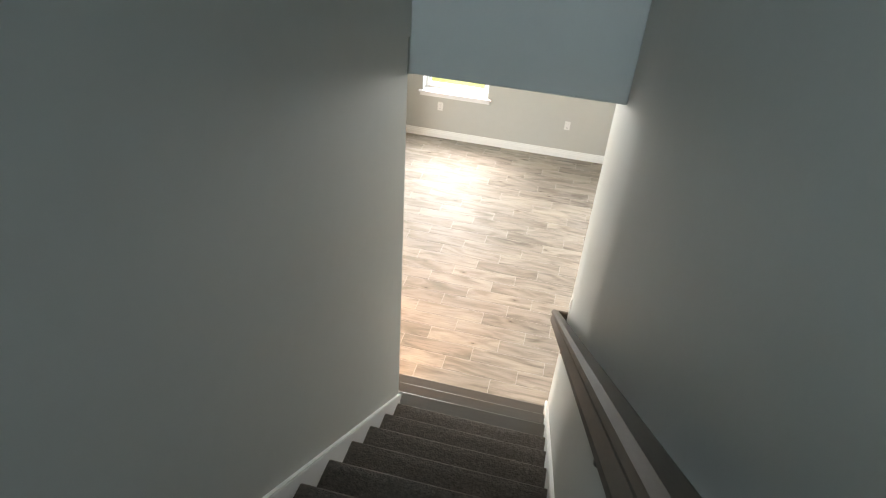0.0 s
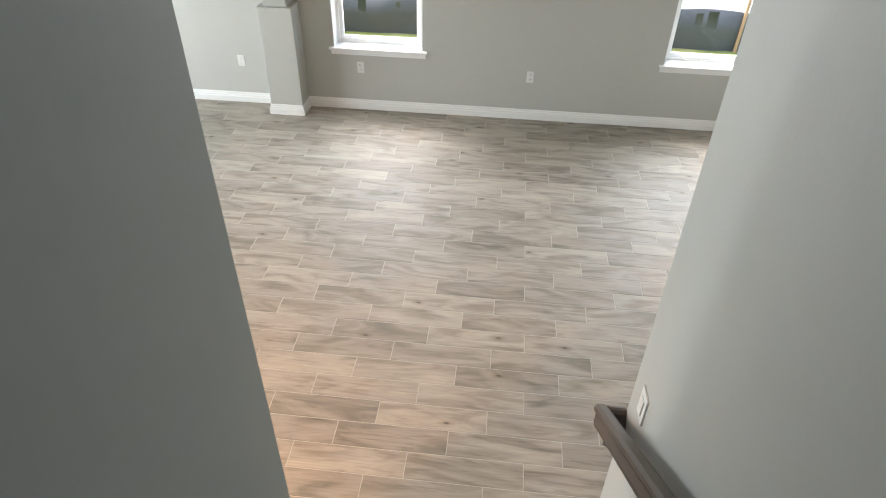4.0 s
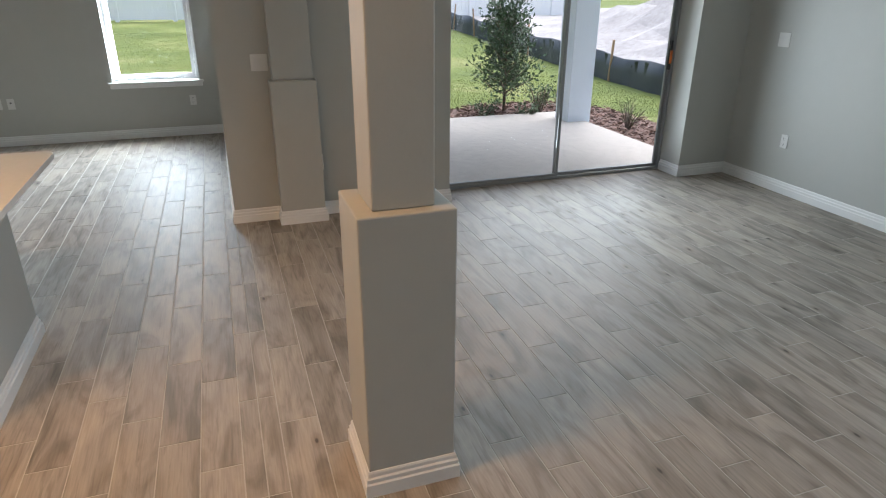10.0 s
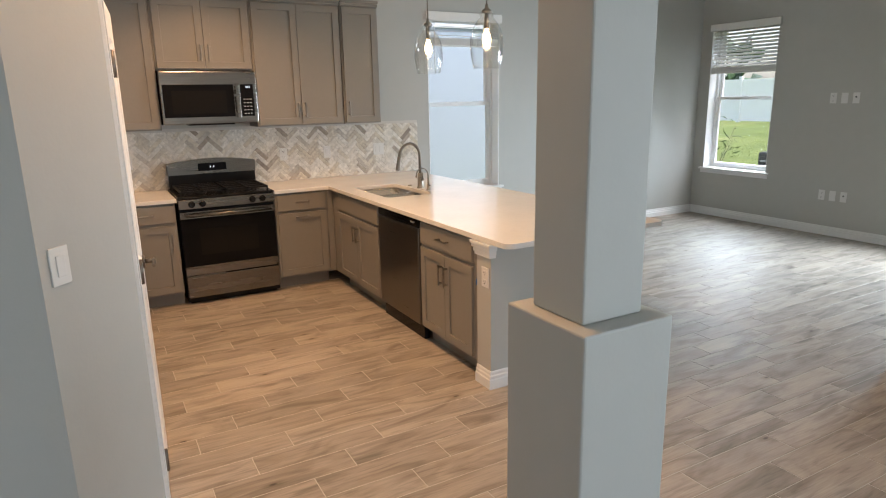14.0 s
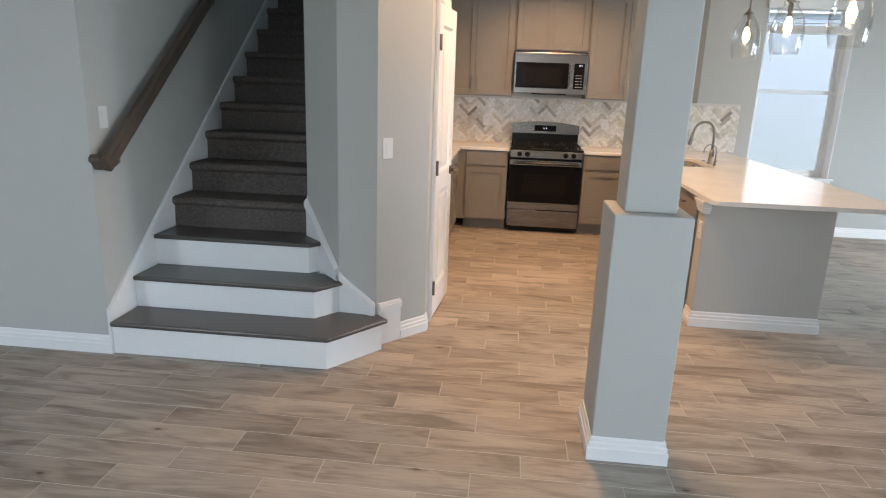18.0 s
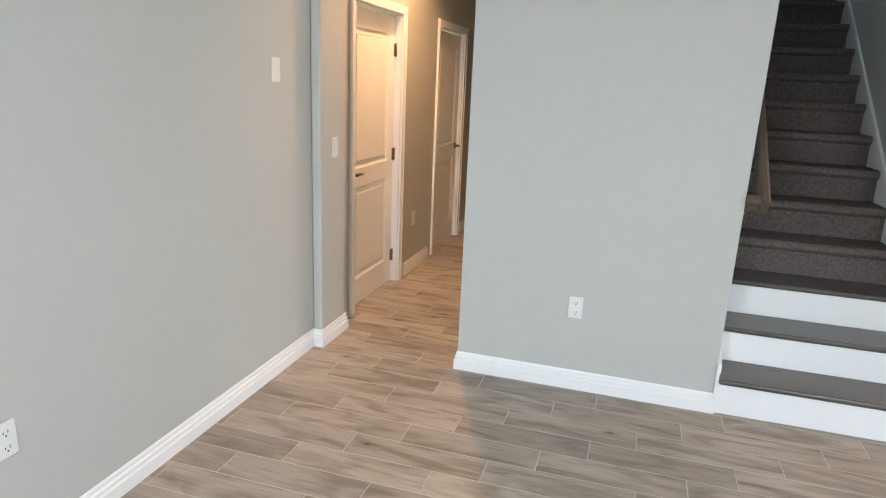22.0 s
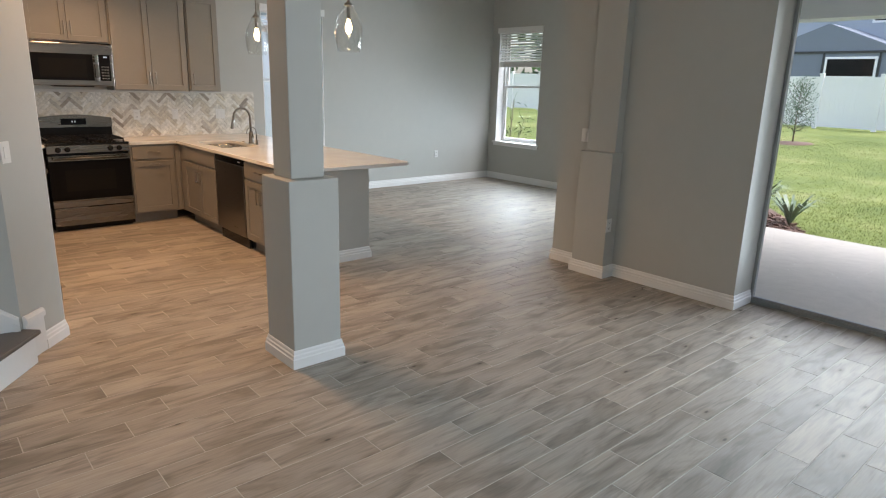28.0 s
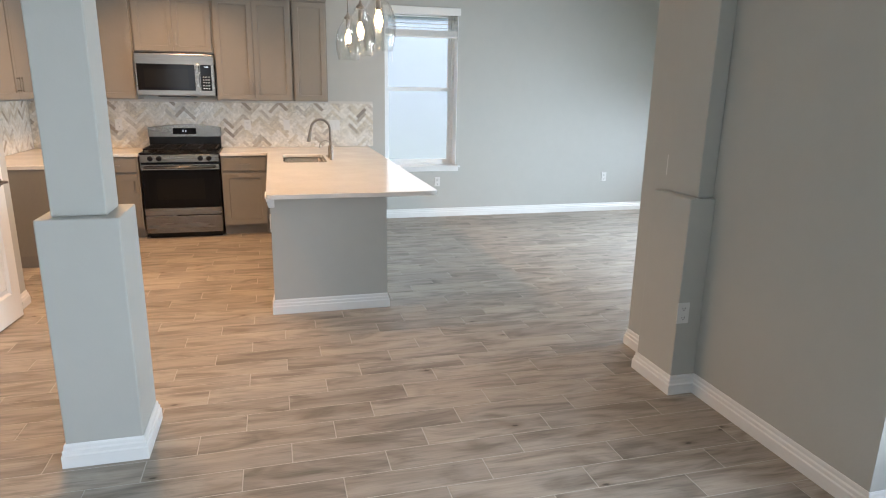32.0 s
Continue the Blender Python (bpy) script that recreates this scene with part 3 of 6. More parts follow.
# column, half columns and the beams they carry


def column(name, label, ped, shaft):
    t = thing(name, label, "column", kind="structure")
    part("pedestal", boxes((*ped[:2], 0, *ped[2:], 1.085), bevel=0.006), PAINT, t)
    part("shaft", boxes((*shaft[:2], 1.0855, *shaft[2:], 2.60), bevel=0.006), PAINT, t)
    return t


col = column("column", "square painted column on a wider pedestal, light grey", (-3.003, 3.156, -2.694, 3.484), (-2.948, 3.214, -2.740, 3.423))
baseboard([(-2.694, 3.156), (-2.694, 3.484), (-3.003, 3.484), (-3.003, 3.156)][::-1], True, col)
column("half_column", "shallow painted half column on a pedestal against the wall", (WING + 0.001, 3.150, -5.660, 3.485), (WING + 0.001, 3.175, -5.715, 3.465))
column("half_column", "shallow painted half column on a pedestal between the outlets", (-2.965, 7.255, -2.628, EAST - 0.001), (-2.905, 7.285, -2.680, EAST - 0.001))
structure("beam_x", boxes((WING, 3.214, 2.602, -2.740, 3.423, CEIL_Z)), PAINT, "painted beam from the column to the wing wall", "beam")
structure("beam_y", boxes((-2.948, 3.424, 2.602, -2.740, EAST, CEIL_Z)), PAINT, "painted beam from the column to the window wall", "beam")

# baseboards; the room lies to the left of the way
baseboard([(SOUTH, EAST), (-2.628, EAST), (-2.628, 7.255), (-2.965, 7.255), (-2.965, EAST), (WING, EAST), (WING, 6.95), (-6.09, 6.95)])
baseboard([(-6.09, 4.575), (WING, 4.575), (WING, 3.485), (-5.660, 3.485), (-5.660, 3.150), (WING, 3.150), (WING, 2.80), (WEST, 2.80), (WEST, NORTH), (-4.78, NORTH)][::1])
baseboard([(2.196, 2.47), (2.196, 2.55), (2.14, 2.55), (2.14, 2.87), (SOUTH, 2.87), (SOUTH, EAST)])
baseboard([(SOUTH, 0.70), (SOUTH, 1.32)])
baseboard([(1.29, -1.60), (SOUTH, -1.60), (SOUTH, -0.42)])
baseboard([(-0.085, 2.85), (1.29, 2.85), (1.29, -1.60)])
baseboard([(-1.785, 2.12), (-1.785, 2.173), (-1.645, 2.333)])
baseboard([(-1.11, 1.12), (-1.785, 1.12), (-1.785, 1.26)])

# ---------------------------------------------------------------- stairs
RISE, RUN, NOSE, STEPS = 0.195, 0.255, 2.873, 17
XL, XR = -1.013, -0.07
stairs = thing("staircase", "straight staircase with three stained treads below carpeted steps", "staircase", kind="structure")


def tread(pts, z):
    bm = prism(bmesh.new(), pts, z - 0.028, z, bevel=0.009)
    return part("tread", bm, TREAD, stairs, "dark stained wooden tread")


tread([(-0.085, 2.593), (-0.085, 2.873), (-1.345, 2.873), (-1.612, 2.520), (-1.50, 2.425), (-1.24, 2.36), (-1.10, 2.593)][::-1], RISE)
tread([(-0.085, 2.338), (-0.085, 2.618), (-1.20, 2.618), (-1.345, 2.425), (-1.22, 2.33), (-1.05, 2.338)][::-1], RISE * 2)
tread([(-0.085, 2.083), (-0.085, 2.363), (-1.09, 2.363), (-1.200, 2.235), (-1.06, 2.140), (-1.03, 2.083)][::-1], RISE * 3)
part("riser", prism(bmesh.new(), [(-0.085, 2.60), (-0.085, 2.848), (-1.330, 2.848), (-1.575, 2.525), (-1.47, 2.425), (-1.1, 2.60)][::-1], 0.001, RISE - 0.028), TRIM, stairs, "white painted riser")
part("riser", prism(bmesh.new(), [(-0.085, 2.345), (-0.085, 2.593), (-1.185, 2.593), (-1.318, 2.425), (-1.22, 2.34), (-1.06, 2.345)][::-1], RISE, RISE * 2 - 0.028), TRIM, stairs, "white painted riser")
part("riser", prism(bmesh.new(), [(-0.085, 2.09), (-0.085, 2.338), (-1.075, 2.338), (-1.175, 2.225), (-1.05, 2.13), (-1.03, 2.09)][::-1], RISE * 2, RISE * 3 - 0.028), TRIM, stairs, "white painted riser")
for k in range(4, STEPS + 1):
    y1, z1 = NOSE - RUN * (k - 1), RISE * k
    bm = bmesh.new()
    prof = [(y1 - 0.32, z1 - 0.14), (y1 - 0.022, z1 - RISE - 0.001), (y1 - 0.030, z1 - 0.06), (y1 - 0.012, z1 - 0.050), (y1, z1 - 0.036), (y1 - 0.001, z1 - 0.016), (y1 - 0.014, z1 - 0.003), (y1 - 0.05, z1), (y1 - 0.32, z1)]
    a = [bm.verts.new((XL + 0.012, y, z)) for y, z in prof]
    b = [bm.verts.new((XR - 0.014, y, z)) for y, z in prof]
    bm.faces.new(a)
    bm.faces.new(list(reversed(b)))
    for i in range(len(prof)):
        f = bm.faces.new((a[i], b[i], b[(i + 1) % len(prof)], a[(i + 1) % len(prof)]))
    part("carpeted_step", bm, CARPET, stairs, "step wrapped in dark grey-brown carpet")
SL = RISE / RUN


def skirt(x0, x1, ya, yb, lift):
    """A white skirt board on the stair slope between two y with its top lift above the nosing line."""
    top = lambda y: RISE + (NOSE - y) * SL + lift  # noqa: E731
    bm = bmesh.new()
    for z0, z1, e in ((-0.30, -0.045, 0.0), (-0.045, -0.010, 0.004), (-0.010, 0.0, 0.002)):
        s = 1 if x1 > x0 else -1
        v = [bm.verts.new((x, y, max(top(y) + z, 0.0))) for x in (x0, x1 + s * e) for y, z in ((ya, z0), (yb, z0), (yb, z1), (ya, z1))]
        for q in ((0, 1, 2, 3), (7, 6, 5, 4), (0, 4, 5, 1), (1, 5, 6, 2), (2, 6, 7, 3), (3, 7, 4, 0)):
            bm.faces.new([v[i] for i in q])
    return part("skirt_board", bm, TRIM, stairs, "white painted stair skirt")


skirt(XR, XR - 0.014, -1.5, 2.86, 0.06)
skirt(XL, XL + 0.012, -1.5, 2.147, 0.055)


def facet_skirt(p, q, z0, z1, d=0.014):
    """A board on a facet of the pantry corner from p to q, its top falling from z0 to z1."""
    p, q = Vector(p), Vector(q)
    n = (q - p).normalized()
    n = Vector((n.y, -n.x)) * -d
    bm = bmesh.new()
    w, fall = 0.030 / (q - p).length, 0.075 if z0 > z1 else 0.0
    rows = [(p, q, z0 + lo, z1 + lo, z0 + hi, z1 + hi, e) for lo, hi, e in ((-0.40, -0.052, 1.0), (-0.052, -0.044, 1.5), (-0.044, -0.014, 2.0), (-0.014, -0.005, 1.6), (-0.005, 0.0, 1.2))]
    rows[0] = (p, q, 0.0, 0.0, z0 - 0.052, z1 - 0.052, 1.0)
    if fall:  # the moulding turns down where the board meets the next facet
        r, zr = q + (p - q) * w, z1 + (z0 - z1) * w
        rows += [(r, q, z1 - fall, z1 - fall, zr - 0.050, z1 - 0.050, 1.9), (q + (p - q) * w * 1.35, q, z1 - fall - 0.006, z1 - fall - 0.006, z1 - 0.050, z1 - 0.050, 1.4)]
    for a, b, la, lb, ha, hb, e in rows:
        pts = [(a, la), (b, lb), (b, hb), (a, ha)]
        v = [bm.verts.new((w.x, w.y, z)) for w, z in pts] + [bm.verts.new((w.x + n.x * e, w.y + n.y * e, z)) for w, z in pts]
        for f in ((0, 1, 2, 3), (7, 6, 5, 4), (0, 4, 5, 1), (1, 5, 6, 2), (2, 6, 7, 3), (3, 7, 4, 0)):
            bm.faces.new([v[i] for i in f])
    return part("skirt_board", bm, TRIM, stairs, "white painted stair skirt")


facet_skirt((-1.014, 2.147), (-1.294, 2.443), 0.82, 0.47, -0.014)
facet_skirt((-1.300, 2.4435), (-1.520, 2.465), 0.45, 0.27, -0.014)
facet_skirt((-1.535, 2.458), (-1.645, 2.333), 0.265, 0.265, -0.014)

# handrail
rail = thing("handrail", "dark stained wooden handrail on metal brackets along the stair wall", "handrail")
RX, RZ0, RY0 = -0.152, 1.08, 2.86
bm = bmesh.new()
d = Vector((0, -RUN, RISE)).normalized()
up = Vector((0, RISE, RUN)).normalized()
prof = [(-0.020, -0.040), (0.020, -0.040), (0.023, -0.022), (0.017, 0.004), (0.025, 0.020), (0.023, 0.032), (0.012, 0.040), (-0.012, 0.040), (-0.023, 0.032), (-0.025, 0.020), (-0.017, 0.004), (-0.023, -0.022)]
ends = [Vector((RX, RY0, RZ0)), Vector((RX, RY0, RZ0)) + d * 5.2]
rings = [[bm.verts.new(e + Vector((u, 0, 0)) + up * w) for u, w in prof] for e in ends]
for i in range(len(prof)):
    bm.faces.new((rings[0][i], rings[1][i], rings[1][(i + 1) % len(prof)], rings[0][(i + 1) % len(prof)]))
bm.faces.new(rings[0])
bm.faces.new(list(reversed(rings[1])))
part("rail", bm, RAILM, rail, "stained wooden rail")
bm = bmesh.new()
ret = [[bm.verts.new(Vector((x, RY0, RZ0)) - d * t + up * w) for t, w in [(u - 0.024, w) for u, w in prof]] for x in (RX + 0.020, XR - 0.001)]
for i in range(len(prof)):
    bm.faces.new((ret[0][i], ret[1][i], ret[1][(i + 1) % len(prof)], ret[0][(i + 1) % len(prof)]))
bm.faces.new(ret[0])
bm.faces.new(list(reversed(ret[1])))
part("rail_return", bm, RAILM, rail, "stained return to the wall")
for s in (0.12, 1.7, 3.3, 4.8):
    c = ends[0] + d * s - up * 0.048
    bm = tube(bmesh.new(), [c, c - Vector((0, 0, 0.03)), c + Vector((0.03, 0, -0.055)), c + Vector((0.062, 0, -0.06))], 0.007, 8)
    lathe_c = c + Vector((0.058, 0, -0.06))
    tube(bm, [lathe_c, lathe_c + Vector((0.006, 0, 0))], 0.028, 14)
    part("bracket", bm, NICKEL, rail, "metal rail bracket")

# ---------------------------------------------------------------- windows and blinds


def window(number, m, w, z0=0.64, z1=2.53, deep=0.25):
    """Single-hung vinyl window; local x across, y outwards, z up; the opening is w wide, its inside face at y 0."""
    t = thing("window_%d" % number, "white vinyl single-hung window with a moulded sill", "window", kind="structure")
    h = (z1 - z0) / 2
    y0, y1 = deep - 0.11, deep - 0.03
    part("window_frame", boxes((-w / 2, y0, z0, -w / 2 + 0.035, y1, z1), (w / 2 - 0.035, y0, z0, w / 2, y1, z1), (-w / 2 + 0.035, y0, z1 - 0.035, w / 2 - 0.035, y1, z1), (-w / 2 + 0.035, y0, z0, w / 2 - 0.035, y1, z0 + 0.04), bevel=0.003), VINYL, t)
    for nm, a, b, ys in (("upper_sash", z0 + h - 0.015, z1 - 0.036, y0 + 0.045), ("lower_sash", z0 + 0.041, z0 + h + 0.025, y0 + 0.008)):
        u = w / 2 - 0.037
        s = part(nm, boxes((-u, ys, a, -u + 0.04, ys + 0.03, b), (u - 0.04, ys, a, u, ys + 0.03, b), (-u + 0.04, ys, b - 0.04, u - 0.04, ys + 0.03, b), (-u + 0.04, ys, a, u - 0.04, ys + 0.03, a + 0.045), bevel=0.003), VINYL, t)
        p = part("pane", boxes((-u + 0.035, ys + 0.012, a + 0.04, u - 0.035, ys + 0.018, b - 0.035)), GLASS, s)
        p.visible_shadow = False
    part("lock", boxes((-0.03, y0 - 0.006, z0 + h + 0.02, 0.03, y0 + 0.02, z0 + h + 0.035), bevel=0.003), VINYL, t)
    part("jamb_lining", boxes((-w / 2 - 0.001, 0.0, z0, -w / 2 + 0.006, y0, z1), (w / 2 - 0.006, 0.0, z0, w / 2 + 0.001, y0, z1)), VINYL, t)
    part("window_sill", boxes((-w / 2 - 0.045, -0.045, z0 - 0.004, w / 2 + 0.045, -0.0005, z0 + 0.018), (-w / 2 + 0.001, -0.002, z0 + 0.001, w / 2 - 0.001, y0, z0 + 0.018), bevel=0.005), TRIM, t)
    part("apron", boxes((-w / 2 - 0.03, -0.018, z0 - 0.055, w / 2 + 0.03, -0.0005, z0 - 0.005), bevel=0.005), TRIM, t)
    return place(t, m)


def blind(m, w, drop, slats, z1=2.53, tilt=20):
    """White faux-wood blind, raised: valance, some open slats, the stacked rest and the bottom rail."""
    t = thing("window_blind", "white horizontal slat blind raised to the top of the window", "blind", group="window blinds")
    part("valance", boxes((-w / 2 - 0.02, -0.03, z1 - 0.075, w / 2 + 0.02, -0.015, z1 + 0.012), (-w / 2 - 0.02, -0.015, z1 - 0.075, -w / 2 - 0.002, -0.001, z1 + 0.012), (w / 2 + 0.002, -0.015, z1 - 0.075, w / 2 + 0.02, -0.001, z1 + 0.012), bevel=0.004), BLIND, t)
    part("headrail", boxes((-w / 2 + 0.008, 0.01, z1 - 0.05, w / 2 - 0.008, 0.06, z1 - 0.004)), BLIND, t)
    stack = 0.085
    open_h = drop - 0.06 - stack
    c, s = math.cos(radians(tilt)) * 0.025, math.sin(radians(tilt)) * 0.025
    mesh = None
    for i in range(slats):
        z = z1 - 0.06 - open_h * (i + 0.5) / slats
        if mesh is None:
            bm = bmesh.new()
            u = w / 2 - 0.012
            v = [bm.verts.new((x, y, zz)) for x in (-u, u) for y, zz in ((-c, -s), (-c, -s + 0.003), (c, s + 0.003), (c, s))]
            for q in ((0, 1, 2, 3), (7, 6, 5, 4), (0, 4, 5, 1), (1, 5, 6, 2), (2, 6, 7, 3), (3, 7, 4, 0)):
                bm.faces.new([v[j] for j in q])
            mesh = mesh_of("slat", bm, BLIND)
        o = new("slat", mesh)
        o.parent = t
        o.location = (0, 0.035, z)
    zb = z1 - drop
    bm = bmesh.new()
    for i in range(14):
        box(bm, -w / 2 + 0.012, 0.010, zb + 0.022 + i * 0.0046, w / 2 - 0.012, 0.060, zb + 0.0255 + i * 0.0046)
    part("stacked_slats", bm, BLIND, t, "stack of raised slats")
    part("bottom_rail", boxes((-w / 2 + 0.012, 0.010, zb, w / 2 - 0.012, 0.060, zb + 0.02), bevel=0.004), BLIND, t)
    part("wand", tube(bmesh.new(), [(-w / 2 + 0.09, 0.004, z1 - 0.06), (-w / 2 + 0.09, 0.0, z1 - 0.62)], 0.004, 6), VINYL, t)
    for x in (-w / 2 + 0.14, w / 2 - 0.14):
        part("ladder_cord", tube(bmesh.new(), [(x, 0.034, z1 - 0.05), (x, 0.034, zb + 0.02)], 0.0012, 4), BLIND, t)
    return place(t, m)


E_M = lambda x: pose(x, EAST, 0)  # noqa: E731
window(1, E_M(-1.86), 0.90)
window(2, E_M(1.40), 0.90)
blind(E_M(-1.86), 0.90, 0.34, 4)
blind(E_M(1.40), 0.90, 0.34, 4)
N_M = pose(-5.405, NORTH, 0, 0, 0, 180)
window(3, N_M, 0.91)
blind(N_M, 0.91, 0.33, 4, tilt=12)
window(4, pose(WEST, -0.885, 0, 0, 0, 90), 0.95)
blind(pose(WEST, -0.885, 0, 0, 0, 90), 0.95, 0.62, 11, tilt=38)
window(5, pose(WEST, 2.115, 0, 0, 0, 90), 0.95)
blind(pose(WEST, 2.115, 0, 0, 0, 90), 0.95, 0.62, 11, tilt=38)

# sliding patio door
sl = thing("sliding_door", "two-panel sliding patio door with a dark aluminium frame", "sliding door", kind="structure")
SX = -6.09
part("door_frame", boxes((SX - 0.07, 4.575, 0.0, SX - 0.005, 6.95, 0.030), (SX - 0.07, 4.575, 0.030, SX - 0.005, 4.591, 2.42), (SX - 0.07, 6.928, 0.030, SX - 0.005, 6.95, 2.42), (SX - 0.07, 4.592, 2.398, SX - 0.005, 6.928, 2.42), bevel=0.003), ALU, sl)
for nm, ya, yb, xo in (("fixed_panel", 4.583, 5.785, -0.034), ("sliding_panel", 5.755, 6.927, -0.066)):
    s = part(nm, boxes((SX + xo, ya, 0.031, SX + xo + 0.026, ya + (0.016 if nm == "fixed_panel" else 0.030), 2.397), (SX + xo, yb - 0.030, 0.031, SX + xo + 0.026, yb, 2.397), (SX + xo, ya + 0.016, 0.031, SX + xo + 0.026, yb - 0.030, 0.056), (SX + xo, ya + 0.030, 2.36, SX + xo + 0.026, yb - 0.030, 2.397), bevel=0.003), ALU, sl)
    p = part("pane", boxes((SX + xo + 0.010, ya + 0.012, 0.052, SX + xo + 0.016, yb - 0.026, 2.364)), GLASS, s)
    p.visible_shadow = False
part("door_handle", boxes((SX - 0.040, 6.90, 0.98, SX - 0.012, 6.922, 1.25), bevel=0.006), GREYP, sl)
part("tag", boxes((SX - 0.0115, 6.897, 1.04, SX - 0.009, 6.925, 1.16)), ORANGE, sl, "orange tag on the handle")

# ---------------------------------------------------------------- doors


def panel_door(name, label, m, w, h=2.03, hinge=1, lever_out=1):
    """Two-panel door leaf; local x along the leaf from the hinge, y towards the viewer, with hinges, knob or lever."""
    t = thing(name, label, "door", kind="structure")
    st, th = 0.115, 0.035
    rails = ((0.0, 0.20), (0.86, 0.99), (h - 0.12, h))
    rows = [(0, -th, 0.012, st, 0, h), (w - st, -th, 0.012, w, 0, h)]
    rows += [(st, -th, max(a, 0.012), w - st, 0, b) for a, b in rails]
    leaf = part("leaf", boxes(*rows), DOORW, t)
    for a, b in ((0.20, 0.86), (0.99, h - 0.12)):
        bm = boxes((st, -th + 0.006, a, w - st, -0.012, b))
        x0, x1 = st + 0.045, w - st - 0.045
        box(bm, x0, -0.012, a + 0.045, x1, -0.003, b - 0.045, bevel=0.008)
        sw = [(st, a), (w - st, a), (w - st, b), (st, b)]
        for i in range(4):
            p, q = sw[i], sw[(i + 1) % 4]
            c = ((st + w - st) / 2, (a + b) / 2)
            pi = tuple(v + (0.018 if v < cc else -0.018) for v, cc in zip(p, c))
            qi = tuple(v + (0.018 if v < cc else -0.018) for v, cc in zip(q, c))
            bm.faces.new([bm.verts.new(v) for v in ((p[0], -0.0005, p[1]), (q[0], -0.0005, q[1]), (qi[0], -0.0115, qi[1]), (pi[0], -0.0115, pi[1]))])
        part("panel", bm, DOORW, leaf)
    for z in (0.22, 1.03, 1.80):
        bm = tube(bmesh.new(), [(-0.002, 0.009, z - 0.048), (-0.002, 0.009, z + 0.048)], 0.0085, 8)
        box(bm, -0.002, 0.0003, z - 0.045, 0.026, 0.003, z + 0.045)
        part("hinge", bm, BRONZE, t, "satin nickel hinge")
    bm = tube(bmesh.new(), [(w - 0.065, 0.0, 0.96), (w - 0.065, 0.010, 0.96)], 0.030, 18)
    tube(bm, [(w - 0.065, 0.008, 0.96), (w - 0.065, 0.045, 0.96)], 0.011, 12)
    tube(bm, [(w - 0.055, 0.047, 0.96), (w - 0.10, 0.049, 0.962), (w - 0.165, 0.046, 0.957)], [0.011, 0.009, 0.007], 10)
    part("door_handle", bm, BRONZE, t, "brushed nickel lever handle")
    return place(t, m)


def casing(m, w, h=2.05, cw=0.06):
    """Door trim round an opening; local x across from 0 to w, y towards the room."""
    t = thing("trim", "white moulded casing round the door", "trim", kind="structure")
    part("casing", boxes((-cw, 0.001, 0, 0, 0.018, h + cw), (w, 0.001, 0, w + cw, 0.018, h + cw), (0, 0.001, h, w, 0.018, h + cw), (-cw, 0.018, 0, -cw + 0.014, 0.024, h + cw), (w + cw - 0.014, 0.018, 0, w + cw, 0.024, h + cw), bevel=0.003), TRIM, t)
    part("door_jamb", boxes((0, -0.12, 0, 0.008, 0.001, h), (w - 0.008, -0.12, 0, w, 0.001, h), (0.008, -0.12, h - 0.008, w - 0.008, 0.001, h)), TRIM, t)
    return place(t, m)


casing(pose(SOUTH, 1.47, 0, 0, 0, 90), 0.84)
panel_door("door_1", "closed white two-panel hall door with a lever handle", pose(SOUTH + 0.05, 1.479, 0, 0, 0, 90), 0.822)
casing(pose(SOUTH, -0.27, 0, 0, 0, 90), 0.82)
panel_door("door_2", "white two-panel hall door with a lever handle", pose(SOUTH + 0.03, 0.541, 0, 0, 0, 90) @ Matrix.Diagonal((-1, 1, 1, 1)), 0.80)
casing(pose(-1.785, 1.40, 0, 0, 0, 90), 0.57)
panel_door("door_3", "white two-panel pantry door with a lever handle, slightly ajar", pose(-1.806, 1.964, 0, 0, 0, -95) @ Matrix.Diagonal((1, -1, 1, 1)), 0.555)

# ---------------------------------------------------------------- kitchen
CT, CTH = 0.905, 0.032


def pull(parent, at, axis, length=0.135, out=(0, 1, 0), label="brushed nickel bar pull"):
    """A flat bar pull on two posts, centred at a place on the face; axis 'x' or 'z' in the front's own frame."""
    c, o = Vector(at), Vector(out)
    a = Vector((1, 0, 0)) if axis == "x" else Vector((0, 0, 1))
    bm = bmesh.new()
    p, q = c + a * (-length / 2) + o * 0.026, c + a * (length / 2) + o * 0.034
    side = Vector((0.006, 0, 0)) if axis == "z" else Vector((0, 0, 0.006))
    box(bm, *(p - side), *(q + side), bevel=0.0022)
    for e in (-1, 1):
        w = c + a * (e * (length / 2 - 0.014))
        box(bm, w.x - 0.005, w.y, w.z - 0.005, w.x + 0.005, w.y + o.y * 0.027, w.z + 0.005)
    return part("handle", bm, NICKEL, parent, label)


def shaker(name, parent, x0, x1, z0, z1, handle=None, fr=0.057, th=0.019):
    """A shaker front at local y 0..th: four frame members and a recessed panel, with a pull ('l', 'r', 'c' vertical or 'x')."""
    bm = bmesh.new()
    rings = []
    for y, e in ((0.001, 0.0), (th - 0.0015, 0.0), (th, 0.0015), (th, fr - 0.002), (th - 0.010, fr), (0.003, fr)):
        rings.append([bm.verts.new(p) for p in ((x0 + e, y, z0 + e), (x1 - e, y, z0 + e), (x1 - e, y, z1 - e), (x0 + e, y, z1 - e))])
    for a, b in zip(rings, rings[1:] + rings[:1]):
        for i in range(4):
            bm.faces.new((a[i], a[(i + 1) % 4], b[(i + 1) % 4], b[i]))
    d = part(name, bm, CAB, parent)
    part("panel", boxes((x0 + fr - 0.001, 0.003, z0 + fr - 0.001, x1 - fr + 0.001, th - 0.010, z1 - fr + 0.001)), CAB, d)
    return d


